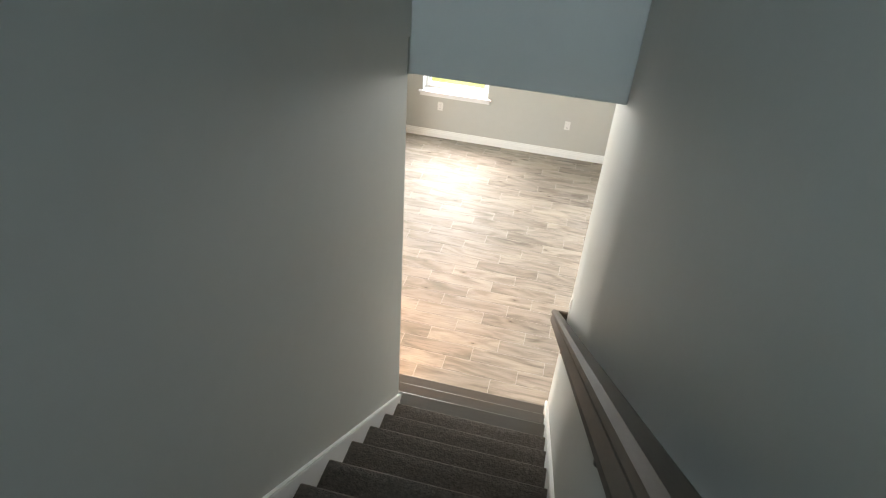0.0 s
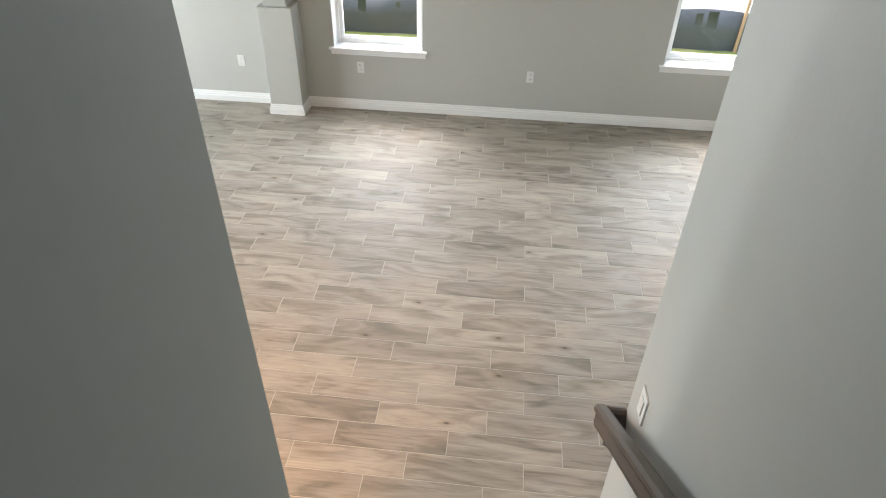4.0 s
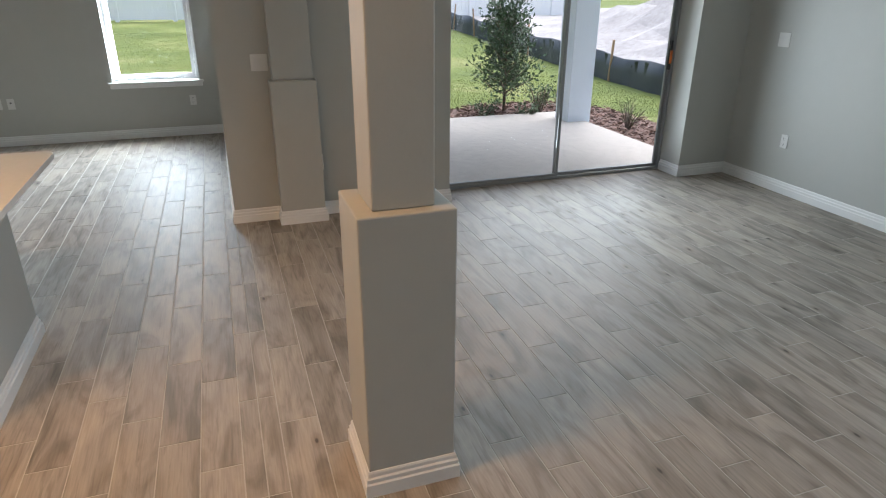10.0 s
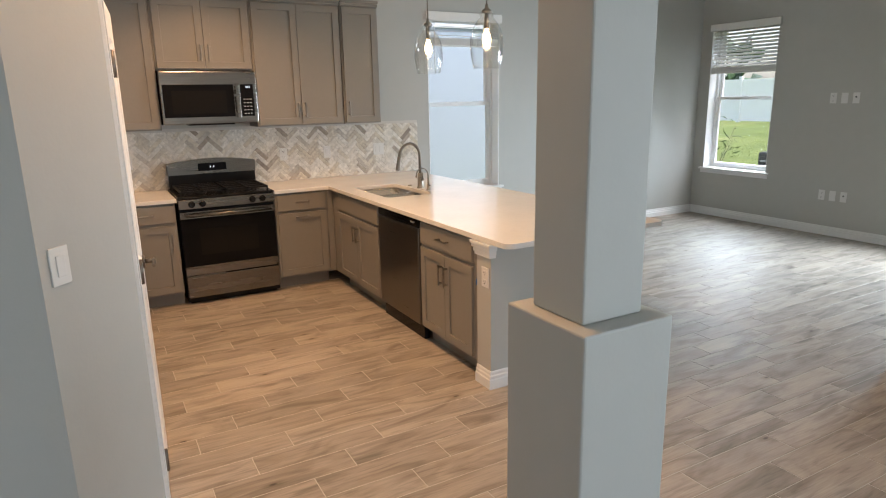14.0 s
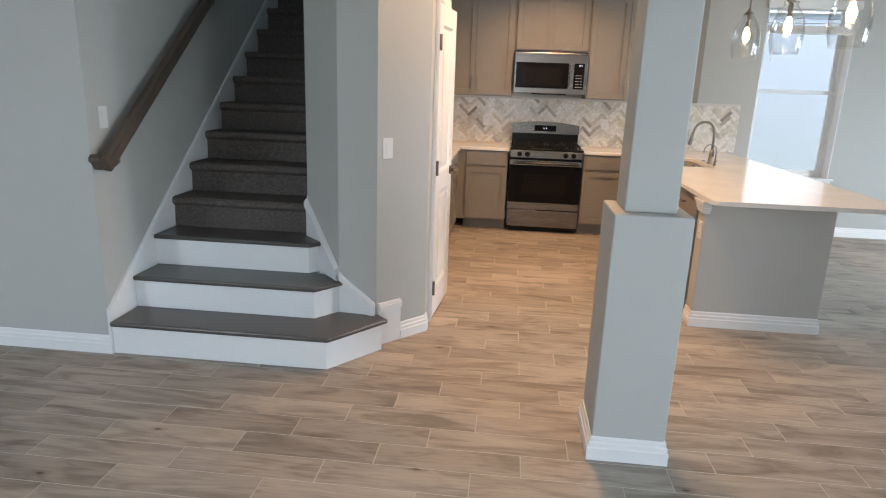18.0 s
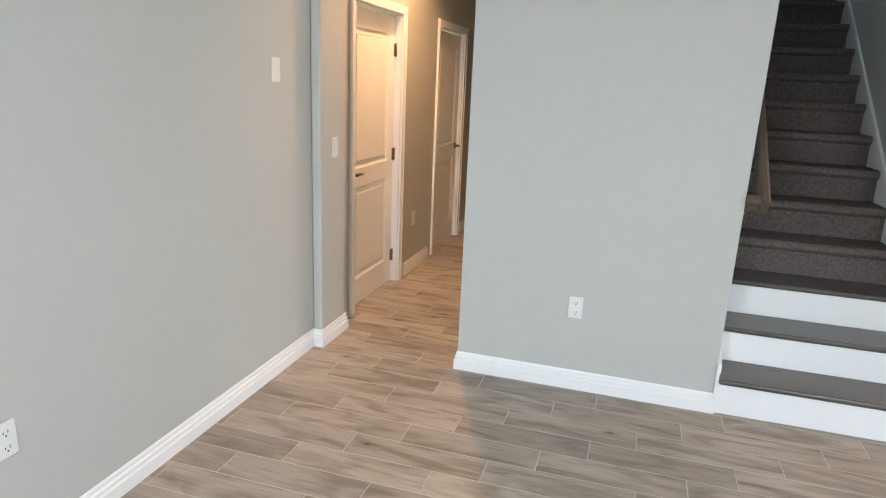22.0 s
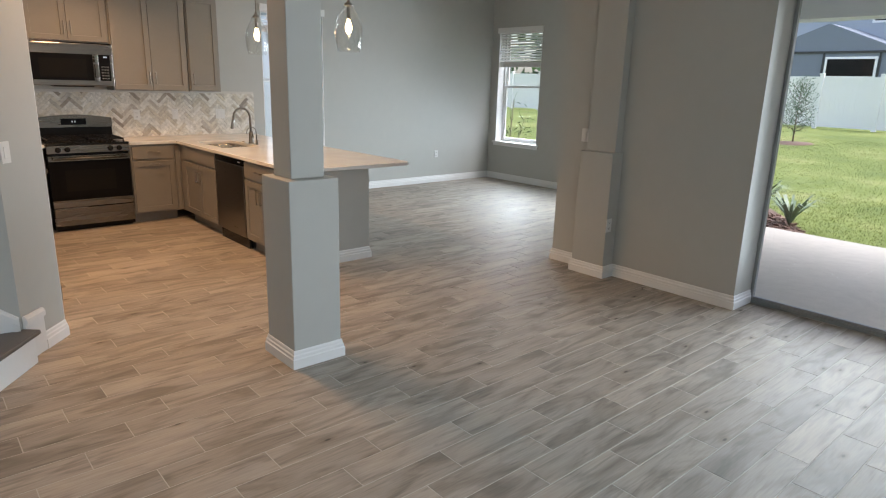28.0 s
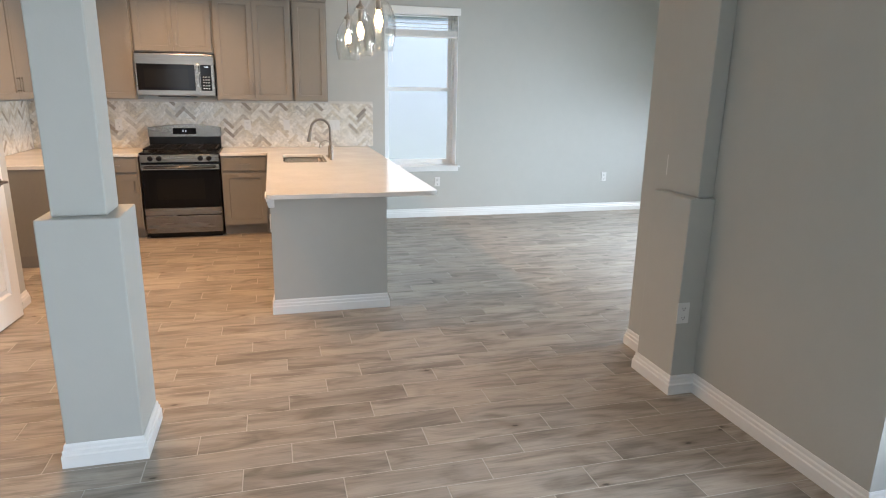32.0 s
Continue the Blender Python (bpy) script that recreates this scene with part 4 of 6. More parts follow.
def slab(name, parent, x0, x1, z0, z1, th=0.019):
    return part(name, boxes((x0, 0.001, z0, x1, th, z1), bevel=0.003), CAB, parent)


def base_cabinet(label, m, w, doors=2, drawer=True, pullout=False, false_front=False, depth=0.60, handles="m"):
    """Base unit; local x across 0..w, the face at y 0 looking to +y, body behind."""
    t = thing("base_cabinet", label, "cabinet", group="kitchen base cabinets")
    top = CT - CTH - 0.001
    if false_front:
        part("body", boxes((0.001, -depth, 0.105, w - 0.001, -0.02, CT - 0.26)), CAB, t)
        part("front_rail", boxes((0.001, -0.019, 0.105, w - 0.001, 0, top)), CAB, t)
    else:
        part("body", boxes((0.001, -depth, 0.105, w - 0.001, 0, top)), CAB, t)
    part("toe_kick", boxes((0.001, -depth, 0.0, w - 0.001, -0.07, 0.105)), CABK, t)
    g, z0, zd, z1 = 0.018, 0.122, 0.712, 0.856
    dtop = zd - 0.024 if drawer else z1
    if drawer:
        dr = slab("drawer_front", t, g, w - g, zd, z1)
        if not false_front:
            pull(dr, (w / 2, 0.019, (zd + z1) / 2), "x")
    n = doors
    dw = (w - 2 * g - (n - 1) * 0.004) / n
    for i in range(n):
        x0 = g + i * (dw + 0.004)
        d = shaker("door", t, x0, x0 + dw, z0, dtop)
        if pullout:
            pull(d, (x0 + dw / 2, 0.019, dtop - 0.035), "x")
        else:
            hx = x0 + dw - 0.030 if (i == 0 and n == 2) or (n == 1 and handles == "r") else x0 + 0.030
            pull(d, (hx, 0.019, dtop - 0.13), "z")
    return place(t, m)


def upper_cabinet(label, m, w, z0, z1, doors=2, depth=0.31, side="l"):
    t = thing("wall_cabinet", label, "cabinet", group="kitchen wall cabinets")
    part("body", boxes((0.001, -depth, z0, w - 0.001, 0, z1)), CAB, t)
    part("crown", boxes((0.0, -depth, z1, w, 0.022, z1 + 0.028), (-0.0, -depth, z1 + 0.028, w, 0.042, z1 + 0.055), bevel=0.004), CAB, t, "taupe crown moulding")
    g = 0.016
    n = doors
    dw = (w - 2 * g - (n - 1) * 0.004) / n
    for i in range(n):
        x0 = g + i * (dw + 0.004)
        d = shaker("door", t, x0, x0 + dw, z0 + 0.012, z1 - 0.012)
        hx = x0 + dw - 0.030 if (i == 0 and n == 2) or (n == 1 and side == "r") else x0 + 0.030
        pull(d, (hx, 0.019, z0 + 0.14), "z")
    return place(t, m)


def on_back(x, y):
    """A pose for a unit on the north wall whose local x runs to the west."""
    return pose(x, y, 0) @ Matrix.Diagonal((-1, 1, 1, 1))


BF = -0.905   # face of the base units on the north wall
UF = -1.215   # face of the wall units
PF = -3.595   # face of the peninsula units
LF = -1.715   # face of the units on the stair side
base_cabinet("taupe base cabinet with drawer and pull-out beside the range", on_back(-3.065, BF), 0.475, 1, True, True)
base_cabinet("taupe base cabinet with a drawer and a door beside the range", on_back(-1.79, BF), 0.465, 1, True, handles="r")
part("filler", boxes((-3.594, BF - 0.55, 0.105, -3.541, BF - 0.001, CT - CTH - 0.001)), CAB)
tagged(bpy.data.objects["filler"], "taupe corner filler panel between base cabinets", "cabinet filler")
onp = lambda y: pose(PF, y, 0, 0, 0, -90) @ Matrix.Diagonal((-1, 1, 1, 1))  # noqa: E731
base_cabinet("taupe sink base cabinet with a false front and two doors", onp(-0.76), 0.935, 2, True, false_front=True)
base_cabinet("taupe base cabinet with a drawer and two doors", onp(0.862), 0.69, 2, True)
part("filler", boxes((PF - 0.55, -0.90, 0.105, PF - 0.001, -0.762, CT - CTH - 0.001)), CAB)
tagged(bpy.data.objects["filler.001"], "taupe filler panel in the inner cabinet corner", "cabinet filler")
part("filler", boxes((PF - 0.55, 1.553, 0.0, PF - 0.001, 1.600, CT - CTH - 0.001)), CAB)
tagged(bpy.data.objects["filler.002"], "taupe filler panel beside the peninsula post", "cabinet filler")
onl = lambda y: pose(LF, y, 0, 0, 0, 90) @ Matrix.Diagonal((-1, 1, 1, 1))  # noqa: E731
base_cabinet("taupe base cabinet with drawer and doors beside the fridge space", onl(0.085), 0.80, 2, True)
part("filler", boxes((-1.789, BF - 0.55, 0.105, LF + 0.3, BF - 0.001, CT - CTH - 0.001), (LF + 0.001, -0.90, 0.105, LF + 0.3, -0.716, CT - CTH - 0.001)), CAB)
tagged(bpy.data.objects["filler.003"], "taupe filler panel in the corner beside the stairs wall", "cabinet filler")

upper_cabinet("taupe two-door wall cabinet over the corner worktop", on_back(-1.425, UF), 0.835, 1.44, 2.50, 2)
upper_cabinet("short taupe two-door wall cabinet above the microwave", on_back(-2.262, UF), 0.785, 1.925, 2.50, 2)
upper_cabinet("taupe two-door wall cabinet beside the microwave", on_back(-3.049, UF), 0.815, 1.44, 2.50, 2)
upper_cabinet("taupe single-door wall cabinet above the counter end", on_back(-3.870, UF), 0.375, 1.44, 2.50, 1)
upper_cabinet("taupe two-door wall cabinet on the stair-side wall", pose(-1.425, 0.17, 0, 0, 0, 90) @ Matrix.Diagonal((-1, 1, 1, 1)), 1.06, 1.44, 2.50, 2)
part("filler", boxes((-1.424, NORTH + 0.003, 1.44, -1.115, -0.892, 2.50)), CAB)
tagged(bpy.data.objects["filler.004"], "taupe corner wall cabinet filler", "cabinet filler")

# peninsula: half wall behind and at the end of the units, and its post with a small capital
pen = thing("half_wall", "painted half wall of the peninsula with a white baseboard", "half wall", kind="structure")
part("wall_end", boxes((-4.395, 1.600, 0, -3.575, 1.742, CT - CTH - 0.001)), PAINT, pen)
part("wall_back", boxes((-4.395, NORTH, 0, -4.30, 1.5995, CT - CTH - 0.001)), PAINT, pen)
part("capital", boxes((-3.605, 1.590, 0.785, -3.562, 1.750, 0.803), (-3.605, 1.583, 0.803, -3.556, 1.757, 0.828), (-3.605, 1.575, 0.828, -3.549, 1.765, 0.850), (-3.605, 1.568, 0.850, -3.542, 1.772, CT - CTH - 0.002), bevel=0.004), TRIM, pen, "white moulded capital under the worktop")
baseboard([(-3.575, 1.600), (-3.575, 1.742), (-4.395, 1.742), (-4.395, NORTH)][::-1], False, pen)


def slab_with_hole(outer, hole, z0, z1, material, name, label):
    """A worktop: plan outline with an optional rectangular hole, its edges slightly eased."""
    bm = bmesh.new()
    edges = []
    for loop in (outer, *hole):
        v = [bm.verts.new((x, y, z1)) for x, y in loop]
        edges += [bm.edges.new((v[i], v[(i + 1) % len(v)])) for i in range(len(v))]
    bmesh.ops.triangle_fill(bm, edges=edges, use_beauty=True)
    top = list(bm.faces)
    r = bmesh.ops.extrude_face_region(bm, geom=top)
    bmesh.ops.translate(bm, verts=[g for g in r["geom"] if isinstance(g, bmesh.types.BMVert)], vec=(0, 0, z0 - z1))
    bmesh.ops.recalc_face_normals(bm, faces=bm.faces)
    sharp = [e for e in bm.edges if len(e.link_faces) == 2 and e.calc_face_angle() > 1.2 and abs(e.verts[0].co.z - e.verts[1].co.z) < 1e-6]
    bmesh.ops.bevel(bm, geom=sharp, offset=0.0035, segments=2, affect="EDGES", profile=0.5)
    return tagged(part(name, bm, material), label, "worktop")


def round_corner(c, r, a0, a1, n=7):
    return [(c[0] + r * math.cos(radians(a0 + (a1 - a0) * i / n)), c[1] + r * math.sin(radians(a0 + (a1 - a0) * i / n))) for i in range(n + 1)]


SKX0, SKX1, SKY0, SKY1 = -4.115, -3.705, -0.66, 0.08
sink_hole = round_corner((SKX1 - 0.05, SKY1 - 0.05), 0.05, 0, 90, 4) + round_corner((SKX0 + 0.05, SKY1 - 0.05), 0.05, 90, 180, 4) + round_corner((SKX0 + 0.05, SKY0 + 0.05), 0.05, 180, 270, 4) + round_corner((SKX1 - 0.05, SKY0 + 0.05), 0.05, 270, 360, 4)
slab_with_hole([(-3.062, NORTH + 0.002), (-3.062, -0.872), (-3.552, -0.872)] + [(-3.552, -0.85)] + round_corner((-3.612, 1.875), 0.06, 0, 90) + round_corner((-4.677, 1.875), 0.06, 90, 180) + [(-4.737, NORTH + 0.002)], [sink_hole], CT - CTH, CT, QUARTZ, "worktop", "white quartz peninsula worktop with rounded corners and a sink cut-out")
slab_with_hole([(-2.268, NORTH + 0.002), (-2.268, -0.872), (-1.745, -0.872), (-1.745, 0.10), (-1.113, 0.10), (-1.113, NORTH + 0.002)], [], CT - CTH, CT, QUARTZ, "worktop", "white quartz corner worktop beside the range")

# sink
sink = thing("kitchen_sink", "undermount stainless double-bowl sink in the worktop", "sink")
for y0, y1 in ((SKY0 + 0.004, -0.305), (-0.275, SKY1 - 0.004)):
    bm = bmesh.new()
    x0, x1, z0, z1 = SKX0 + 0.004, SKX1 - 0.004, CT - 0.225, CT - CTH - 0.002
    pts = round_corner((x1 - 0.05, y1 - 0.05), 0.05, 0, 90, 4) + round_corner((x0 + 0.05, y1 - 0.05), 0.05, 90, 180, 4) + round_corner((x0 + 0.05, y0 + 0.05), 0.05, 180, 270, 4) + round_corner((x1 - 0.05, y0 + 0.05), 0.05, 270, 360, 4)
    cx, cy = (x0 + x1) / 2, (y0 + y1) / 2
    rings = []
    for s, z in ((1.06, z1 - 0.003), (1.06, z1), (1.0, z1), (0.985, z0 + 0.03), (0.93, z0 + 0.004), (0.2, z0), (0.02, z0 - 0.004)):
        rings.append([bm.verts.new((cx + (x - cx) * s, cy + (y - cy) * s, z)) for x, y in pts])
    for a, b in zip(rings, rings[1:]):
        for i in range(len(pts)):
            f = bm.faces.new((a[i], a[(i + 1) % len(pts)], b[(i + 1) % len(pts)], b[i]))
            f.smooth = True
    bowl = part("bowl", bm, SINKS, sink)
    part("drain", lathe(bmesh.new(), [(0.045, z0 + 0.004), (0.04, z0 + 0.007), (0.02, z0 + 0.005), (0.001, z0 + 0.005)], 18, (cx, cy, 0)), NICKEL, bowl)

# faucets
fau = thing("kitchen_faucet", "brushed nickel gooseneck kitchen faucet behind the sink", "faucet")
fx, fy = -4.175, -0.262
part("base", lathe(bmesh.new(), [(0.032, CT), (0.032, CT + 0.008), (0.026, CT + 0.016), (0.024, CT + 0.09), (0.021, CT + 0.13), (0.001, CT + 0.131)], 20, (fx, fy, 0)), NICKEL, fau)
arc = [(fx, fy, CT + 0.12), (fx, fy, CT + 0.28)] + [(fx + 0.095 - 0.095 * math.cos(radians(a)), fy, CT + 0.28 + 0.105 * math.sin(radians(a))) for a in range(15, 166, 15)] + [(fx + 0.195, fy, CT + 0.27)]
part("spout", tube(bmesh.new(), arc, 0.0125, 14), NICKEL, fau)
part("spray_head", tube(bmesh.new(), [(fx + 0.194, fy, CT + 0.285), (fx + 0.200, fy, CT + 0.24), (fx + 0.212, fy, CT + 0.175), (fx + 0.214, fy, CT + 0.165)], [0.014, 0.016, 0.019, 0.016], 14), NICKEL, fau)
bm = tube(bmesh.new(), [(fx, fy + 0.02, CT + 0.075), (fx, fy + 0.05, CT + 0.078)], 0.013, 12)
tube(bm, [(fx, fy + 0.045, CT + 0.080), (fx + 0.01, fy + 0.06, CT + 0.14)], [0.008, 0.006], 10)
part("lever", bm, NICKEL, fau)
flt = thing("filter_faucet", "slim brushed nickel filtered-water faucet beside the main faucet", "faucet")
gx, gy = -4.165, -0.100
part("base", lathe(bmesh.new(), [(0.018, CT), (0.018, CT + 0.006), (0.013, CT + 0.012), (0.012, CT + 0.05), (0.001, CT + 0.051)], 16, (gx, gy, 0)), NICKEL, flt)
part("spout", tube(bmesh.new(), [(gx, gy, CT + 0.045), (gx, gy, CT + 0.13)] + [(gx + 0.055 - 0.055 * math.cos(radians(a)), gy, CT + 0.13 + 0.06 * math.sin(radians(a))) for a in range(15, 176, 16)] + [(gx + 0.111, gy, CT + 0.115)], 0.0055, 10), NICKEL, flt)
part("lever", tube(bmesh.new(), [(gx, gy + 0.01, CT + 0.04), (gx, gy + 0.045, CT + 0.046)], 0.005, 8), NICKEL, flt)
btn = part("air_switch", lathe(bmesh.new(), [(0.019, CT), (0.019, CT + 0.008), (0.013, CT + 0.012), (0.001, CT + 0.012)], 16, (-4.16, -0.44, 0)), NICKEL)
tagged(btn, "small round nickel button set in the worktop", "button")

# range
RX0, RX1, RF = -3.052, -2.278, -0.865
rng = thing("gas_range", "stainless steel freestanding gas range with a black glass oven door", "range")
part("body", boxes((RX0, -1.50, 0.02, RX1, RF - 0.03, 0.895)), BLACK, rng)
part("cooktop", boxes((RX0 - 0.002, -1.505, 0.895, RX1 + 0.002, RF + 0.010, 0.915), bevel=0.005), BLACK, rng, "black enamel cooktop")
bm = bmesh.new()
n = 14
arcp = [(RX0 + 0.005 + (RX1 - RX0 - 0.01) * i / n, 1.135 + 0.035 * math.sin(math.pi * i / n)) for i in range(n + 1)]
fv = [[bm.verts.new((x, y, z)) for x, z in [(RX1 - 0.005, 1.035), (RX0 + 0.005, 1.035)] + arcp] for y in (-1.445, -1.51)]
bm.faces.new(fv[0])
bm.faces.new(list(reversed(fv[1])))
for i in range(len(fv[0])):
    j = (i + 1) % len(fv[0])
    bm.faces.new((fv[0][i], fv[0][j], fv[1][j], fv[1][i]))
bg_ob = part("backguard", bm, STEEL, rng, "curved stainless backguard")
part("vent_panel", boxes((RX0 + 0.01, -1.50, 0.915, RX1 - 0.01, -1.452, 1.034)), BLACK, rng)
part("display", boxes((-2.785, -1.4445, 1.062, -2.54, -1.441, 1.128), bevel=0.001), BLACKG, bg_ob, "black clock display")
for dx in (-0.020, 0.008):
    part("digit", boxes((-2.66 + dx, -1.4405, 1.088, -2.650 + dx, -1.4400, 1.104)), DISPLAY, bg_ob, "lit clock digit")
part("control_panel", boxes((RX0, RF - 0.03, 0.815, RX1, RF + 0.004, 0.893), bevel=0.004), STEEL, rng, "stainless control panel")
for x in (RX1 - 0.10, RX1 - 0.185, RX0 + 0.185, RX0 + 0.10):
    k = part("knob", tube(bmesh.new(), [(x, RF + 0.004, 0.852), (x, RF + 0.012, 0.852), (x, RF + 0.013, 0.852), (x, RF + 0.036, 0.852)], [0.027, 0.027, 0.021, 0.018], 18), BLACK, rng, "black burner knob")
door = part("oven_door", boxes((RX0 + 0.003, RF - 0.03, 0.255, RX1 - 0.003, RF + 0.002, 0.790), bevel=0.004), BLACKG, rng, "black glass oven door")
part("door_top", boxes((RX0 + 0.003, RF + 0.0022, 0.735, RX1 - 0.003, RF + 0.006, 0.790)), STEEL, door, "stainless strip of the oven door")
part("door_foot", boxes((RX0 + 0.003, RF + 0.0022, 0.255, RX1 - 0.003, RF + 0.006, 0.330)), STEEL, door, "stainless strip of the oven door")
part("window", boxes((RX0 + 0.16, RF + 0.0022, 0.42, RX1 - 0.14, RF + 0.0035, 0.640), bevel=0.0005), OVENG, door, "dark oven window")
bm = tube(bmesh.new(), [(RX0 + 0.04, RF + 0.050, 0.765), (RX1 - 0.04, RF + 0.050, 0.765)], 0.013, 14)
for x in (RX0 + 0.06, RX1 - 0.06):
    box(bm, x - 0.012, RF + 0.004, 0.753, x + 0.012, RF + 0.050, 0.777)
part("handle", bm, STEEL, door, "tubular stainless oven handle")
part("drawer", boxes((RX0 + 0.003, RF - 0.03, 0.060, RX1 - 0.003, RF + 0.006, 0.245), bevel=0.005), STEEL, rng, "stainless storage drawer")
part("plinth", boxes((RX0 + 0.02, -1.48, 0.0, RX1 - 0.02, RF - 0.06, 0.06)), BLACK, rng)
for gx0, gx1 in ((RX0 + 0.03, -2.675), (-2.655, RX1 - 0.03)):
    bm = bmesh.new()
    ys = (-1.43, -0.92)
    for x in (gx0, (gx0 + gx1) / 2 - 0.006, gx1 - 0.012):
        box(bm, x, ys[0], 0.938, x + 0.012, ys[1], 0.952)
    for y in (ys[0], -1.31, -1.19, -1.06, ys[1] - 0.012):
        box(bm, gx0, y, 0.938, gx1, y + 0.012, 0.952)
    for x in (gx0, gx1 - 0.012):
        for y in (ys[0], ys[1] - 0.012):
            box(bm, x, y, 0.915, x + 0.012, y + 0.012, 0.939)
    part("grate", bm, IRON, rng, "black cast iron grate")
    for y in (-1.30, -1.05):
        part("burner", lathe(bmesh.new(), [(0.05, 0.915), (0.05, 0.924), (0.035, 0.926), (0.035, 0.934), (0.001, 0.935)], 18, ((gx0 + gx1) / 2, y, 0)), IRON, rng)

# microwave
MX0, MX1, MF, MZ0, MZ1 = -3.045, -2.268, -1.135, 1.485, 1.912
mw = thing("microwave", "stainless over-the-range microwave under the wall cabinet", "microwave")
part("body", boxes((MX0, -1.50, MZ0, MX1, MF - 0.03, MZ1 + 0.010)), BLACK, mw)
part("front", boxes((MX0, MF - 0.03, MZ0, MX1, MF, MZ1), bevel=0.006), STEEL, mw, "stainless front frame")
part("door_glass", boxes((MX0 + 0.195, MF + 0.0005, MZ0 + 0.055, MX1 - 0.018, MF + 0.005, MZ1 - 0.105), bevel=0.002), BLACKG, mw, "black glass door")
part("door_window", boxes((MX0 + 0.26, MF + 0.0055, MZ0 + 0.085, MX1 - 0.085, MF + 0.0065, MZ1 - 0.155)), OVENG, mw, "dark mesh window")
part("control_panel", boxes((MX0 + 0.030, MF + 0.0005, MZ0 + 0.055, MX0 + 0.140, MF + 0.005, MZ1 - 0.105), bevel=0.002), BLACKG, mw, "black touch control panel")
part("handle", boxes((MX0 + 0.150, MF + 0.022, MZ0 + 0.045, MX0 + 0.185, MF + 0.036, MZ1 - 0.095), (MX0 + 0.160, MF + 0.001, MZ0 + 0.06, MX0 + 0.176, MF + 0.024, MZ0 + 0.085), (MX0 + 0.160, MF + 0.001, MZ1 - 0.135, MX0 + 0.176, MF + 0.024, MZ1 - 0.11), bevel=0.004), STEEL, mw, "stainless vertical handle")
part("vent_grille", boxes((MX0 + 0.20, MF - 0.20, MZ0 - 0.012, MX1 - 0.20, MF - 0.03, MZ0 - 0.0005)), BLACK, mw)
for i in range(3):
    part("digit", boxes((MX0 + 0.058 + 0.013 * i, MF + 0.0053, MZ1 - 0.135, MX0 + 0.066 + 0.013 * i, MF + 0.0058, MZ1 - 0.120)), DISPLAY, mw, "lit clock digit")
for r in range(5):
    for c in range(3):
        part("key_mark", boxes((MX0 + 0.050 + 0.026 * c, MF + 0.0053, MZ0 + 0.075 + 0.030 * r, MX0 + 0.066 + 0.026 * c, MF + 0.0057, MZ0 + 0.080 + 0.030 * r)), PLATE, mw)

# dishwasher
DY0, DY1 = 0.180, 0.857
dwm = thing("dishwasher", "dark stainless dishwasher with a black control strip", "dishwasher")
part("body", boxes((PF - 0.56, DY0, 0.11, PF - 0.02, DY1, CT - CTH - 0.002)), BLACK, dwm)
part("door", boxes((PF - 0.02, DY0 + 0.004, 0.115, PF + 0.022, DY1 - 0.004, 0.800), bevel=0.006), STEELD, dwm, "dark stainless door")
part("control_strip", boxes((PF - 0.02, DY0 + 0.004, 0.805, PF + 0.018, DY1 - 0.004, 0.868), bevel=0.004), BLACK, dwm, "black control strip")
part("pocket_handle", boxes((PF + 0.0185, DY0 + 0.17, 0.822, PF + 0.022, DY1 - 0.17, 0.835)), BLACKG, dwm)
part("badge", boxes((PF + 0.0185, DY1 - 0.12, 0.832, PF + 0.020, DY1 - 0.06, 0.842)), PLATE, dwm)
part("kick_plate", boxes((PF - 0.05, DY0 + 0.004, 0.0, PF - 0.012, DY1 - 0.004, 0.100), bevel=0.004), BLACK, dwm)

# pendants
PX = -4.40
pd = thing("pendant_light", "clear glass jug pendant light with a glowing filament bulb", "pendant light", group="pendants over the peninsula")
prof = [(r * 1.07, z) for r, z in ((0.036, 0.405), (0.050, 0.398), (0.052, 0.388), (0.044, 0.374), (0.052, 0.358), (0.078, 0.325), (0.101, 0.278), (0.115, 0.222), (0.119, 0.168), (0.115, 0.105), (0.104, 0.045), (0.094, 0.0))]
inner = [(r - 0.003, z) for r, z in reversed(prof)]
shade_bm = lathe(bmesh.new(), prof + inner + prof[:1], 40)
bmesh.ops.remove_doubles(shade_bm, verts=shade_bm.verts, dist=1e-5)
shade = part("glass_shade", shade_bm, LAMPG, pd, "clear blown glass shade")
shade.visible_shadow = False
part("cap", lathe(bmesh.new(), [(0.001, 0.455), (0.012, 0.455), (0.014, 0.43), (0.036, 0.415), (0.038, 0.400), (0.030, 0.392), (0.001, 0.392)], 20), NICKEL, pd)
part("socket", lathe(bmesh.new(), [(0.014, 0.393), (0.018, 0.36), (0.018, 0.285), (0.001, 0.284)], 16), NICKEL, pd)
part("bulb", lathe(bmesh.new(), [(0.011, 0.284), (0.014, 0.264), (0.026, 0.240), (0.032, 0.212), (0.027, 0.182), (0.014, 0.162), (0.001, 0.157)], 14), BULB, pd, "glowing round bulb")
part("rod", tube(bmesh.new(), [(0, 0, 0.453), (0, 0, CEIL_Z - 1.872 - 0.02)], 0.006, 8), NICKEL, pd)
part("canopy", lathe(bmesh.new(), [(0.001, CEIL_Z - 1.872 - 0.028), (0.03, CEIL_Z - 1.872 - 0.026), (0.062, CEIL_Z - 1.872 - 0.012), (0.065, CEIL_Z - 1.873)], 24), NICKEL, pd)
pd.location = (PX, -0.48, 1.872)
copy_thing(pd, pose(PX, 0.445, 1.872))
copy_thing(pd, pose(PX, 1.42, 1.868))
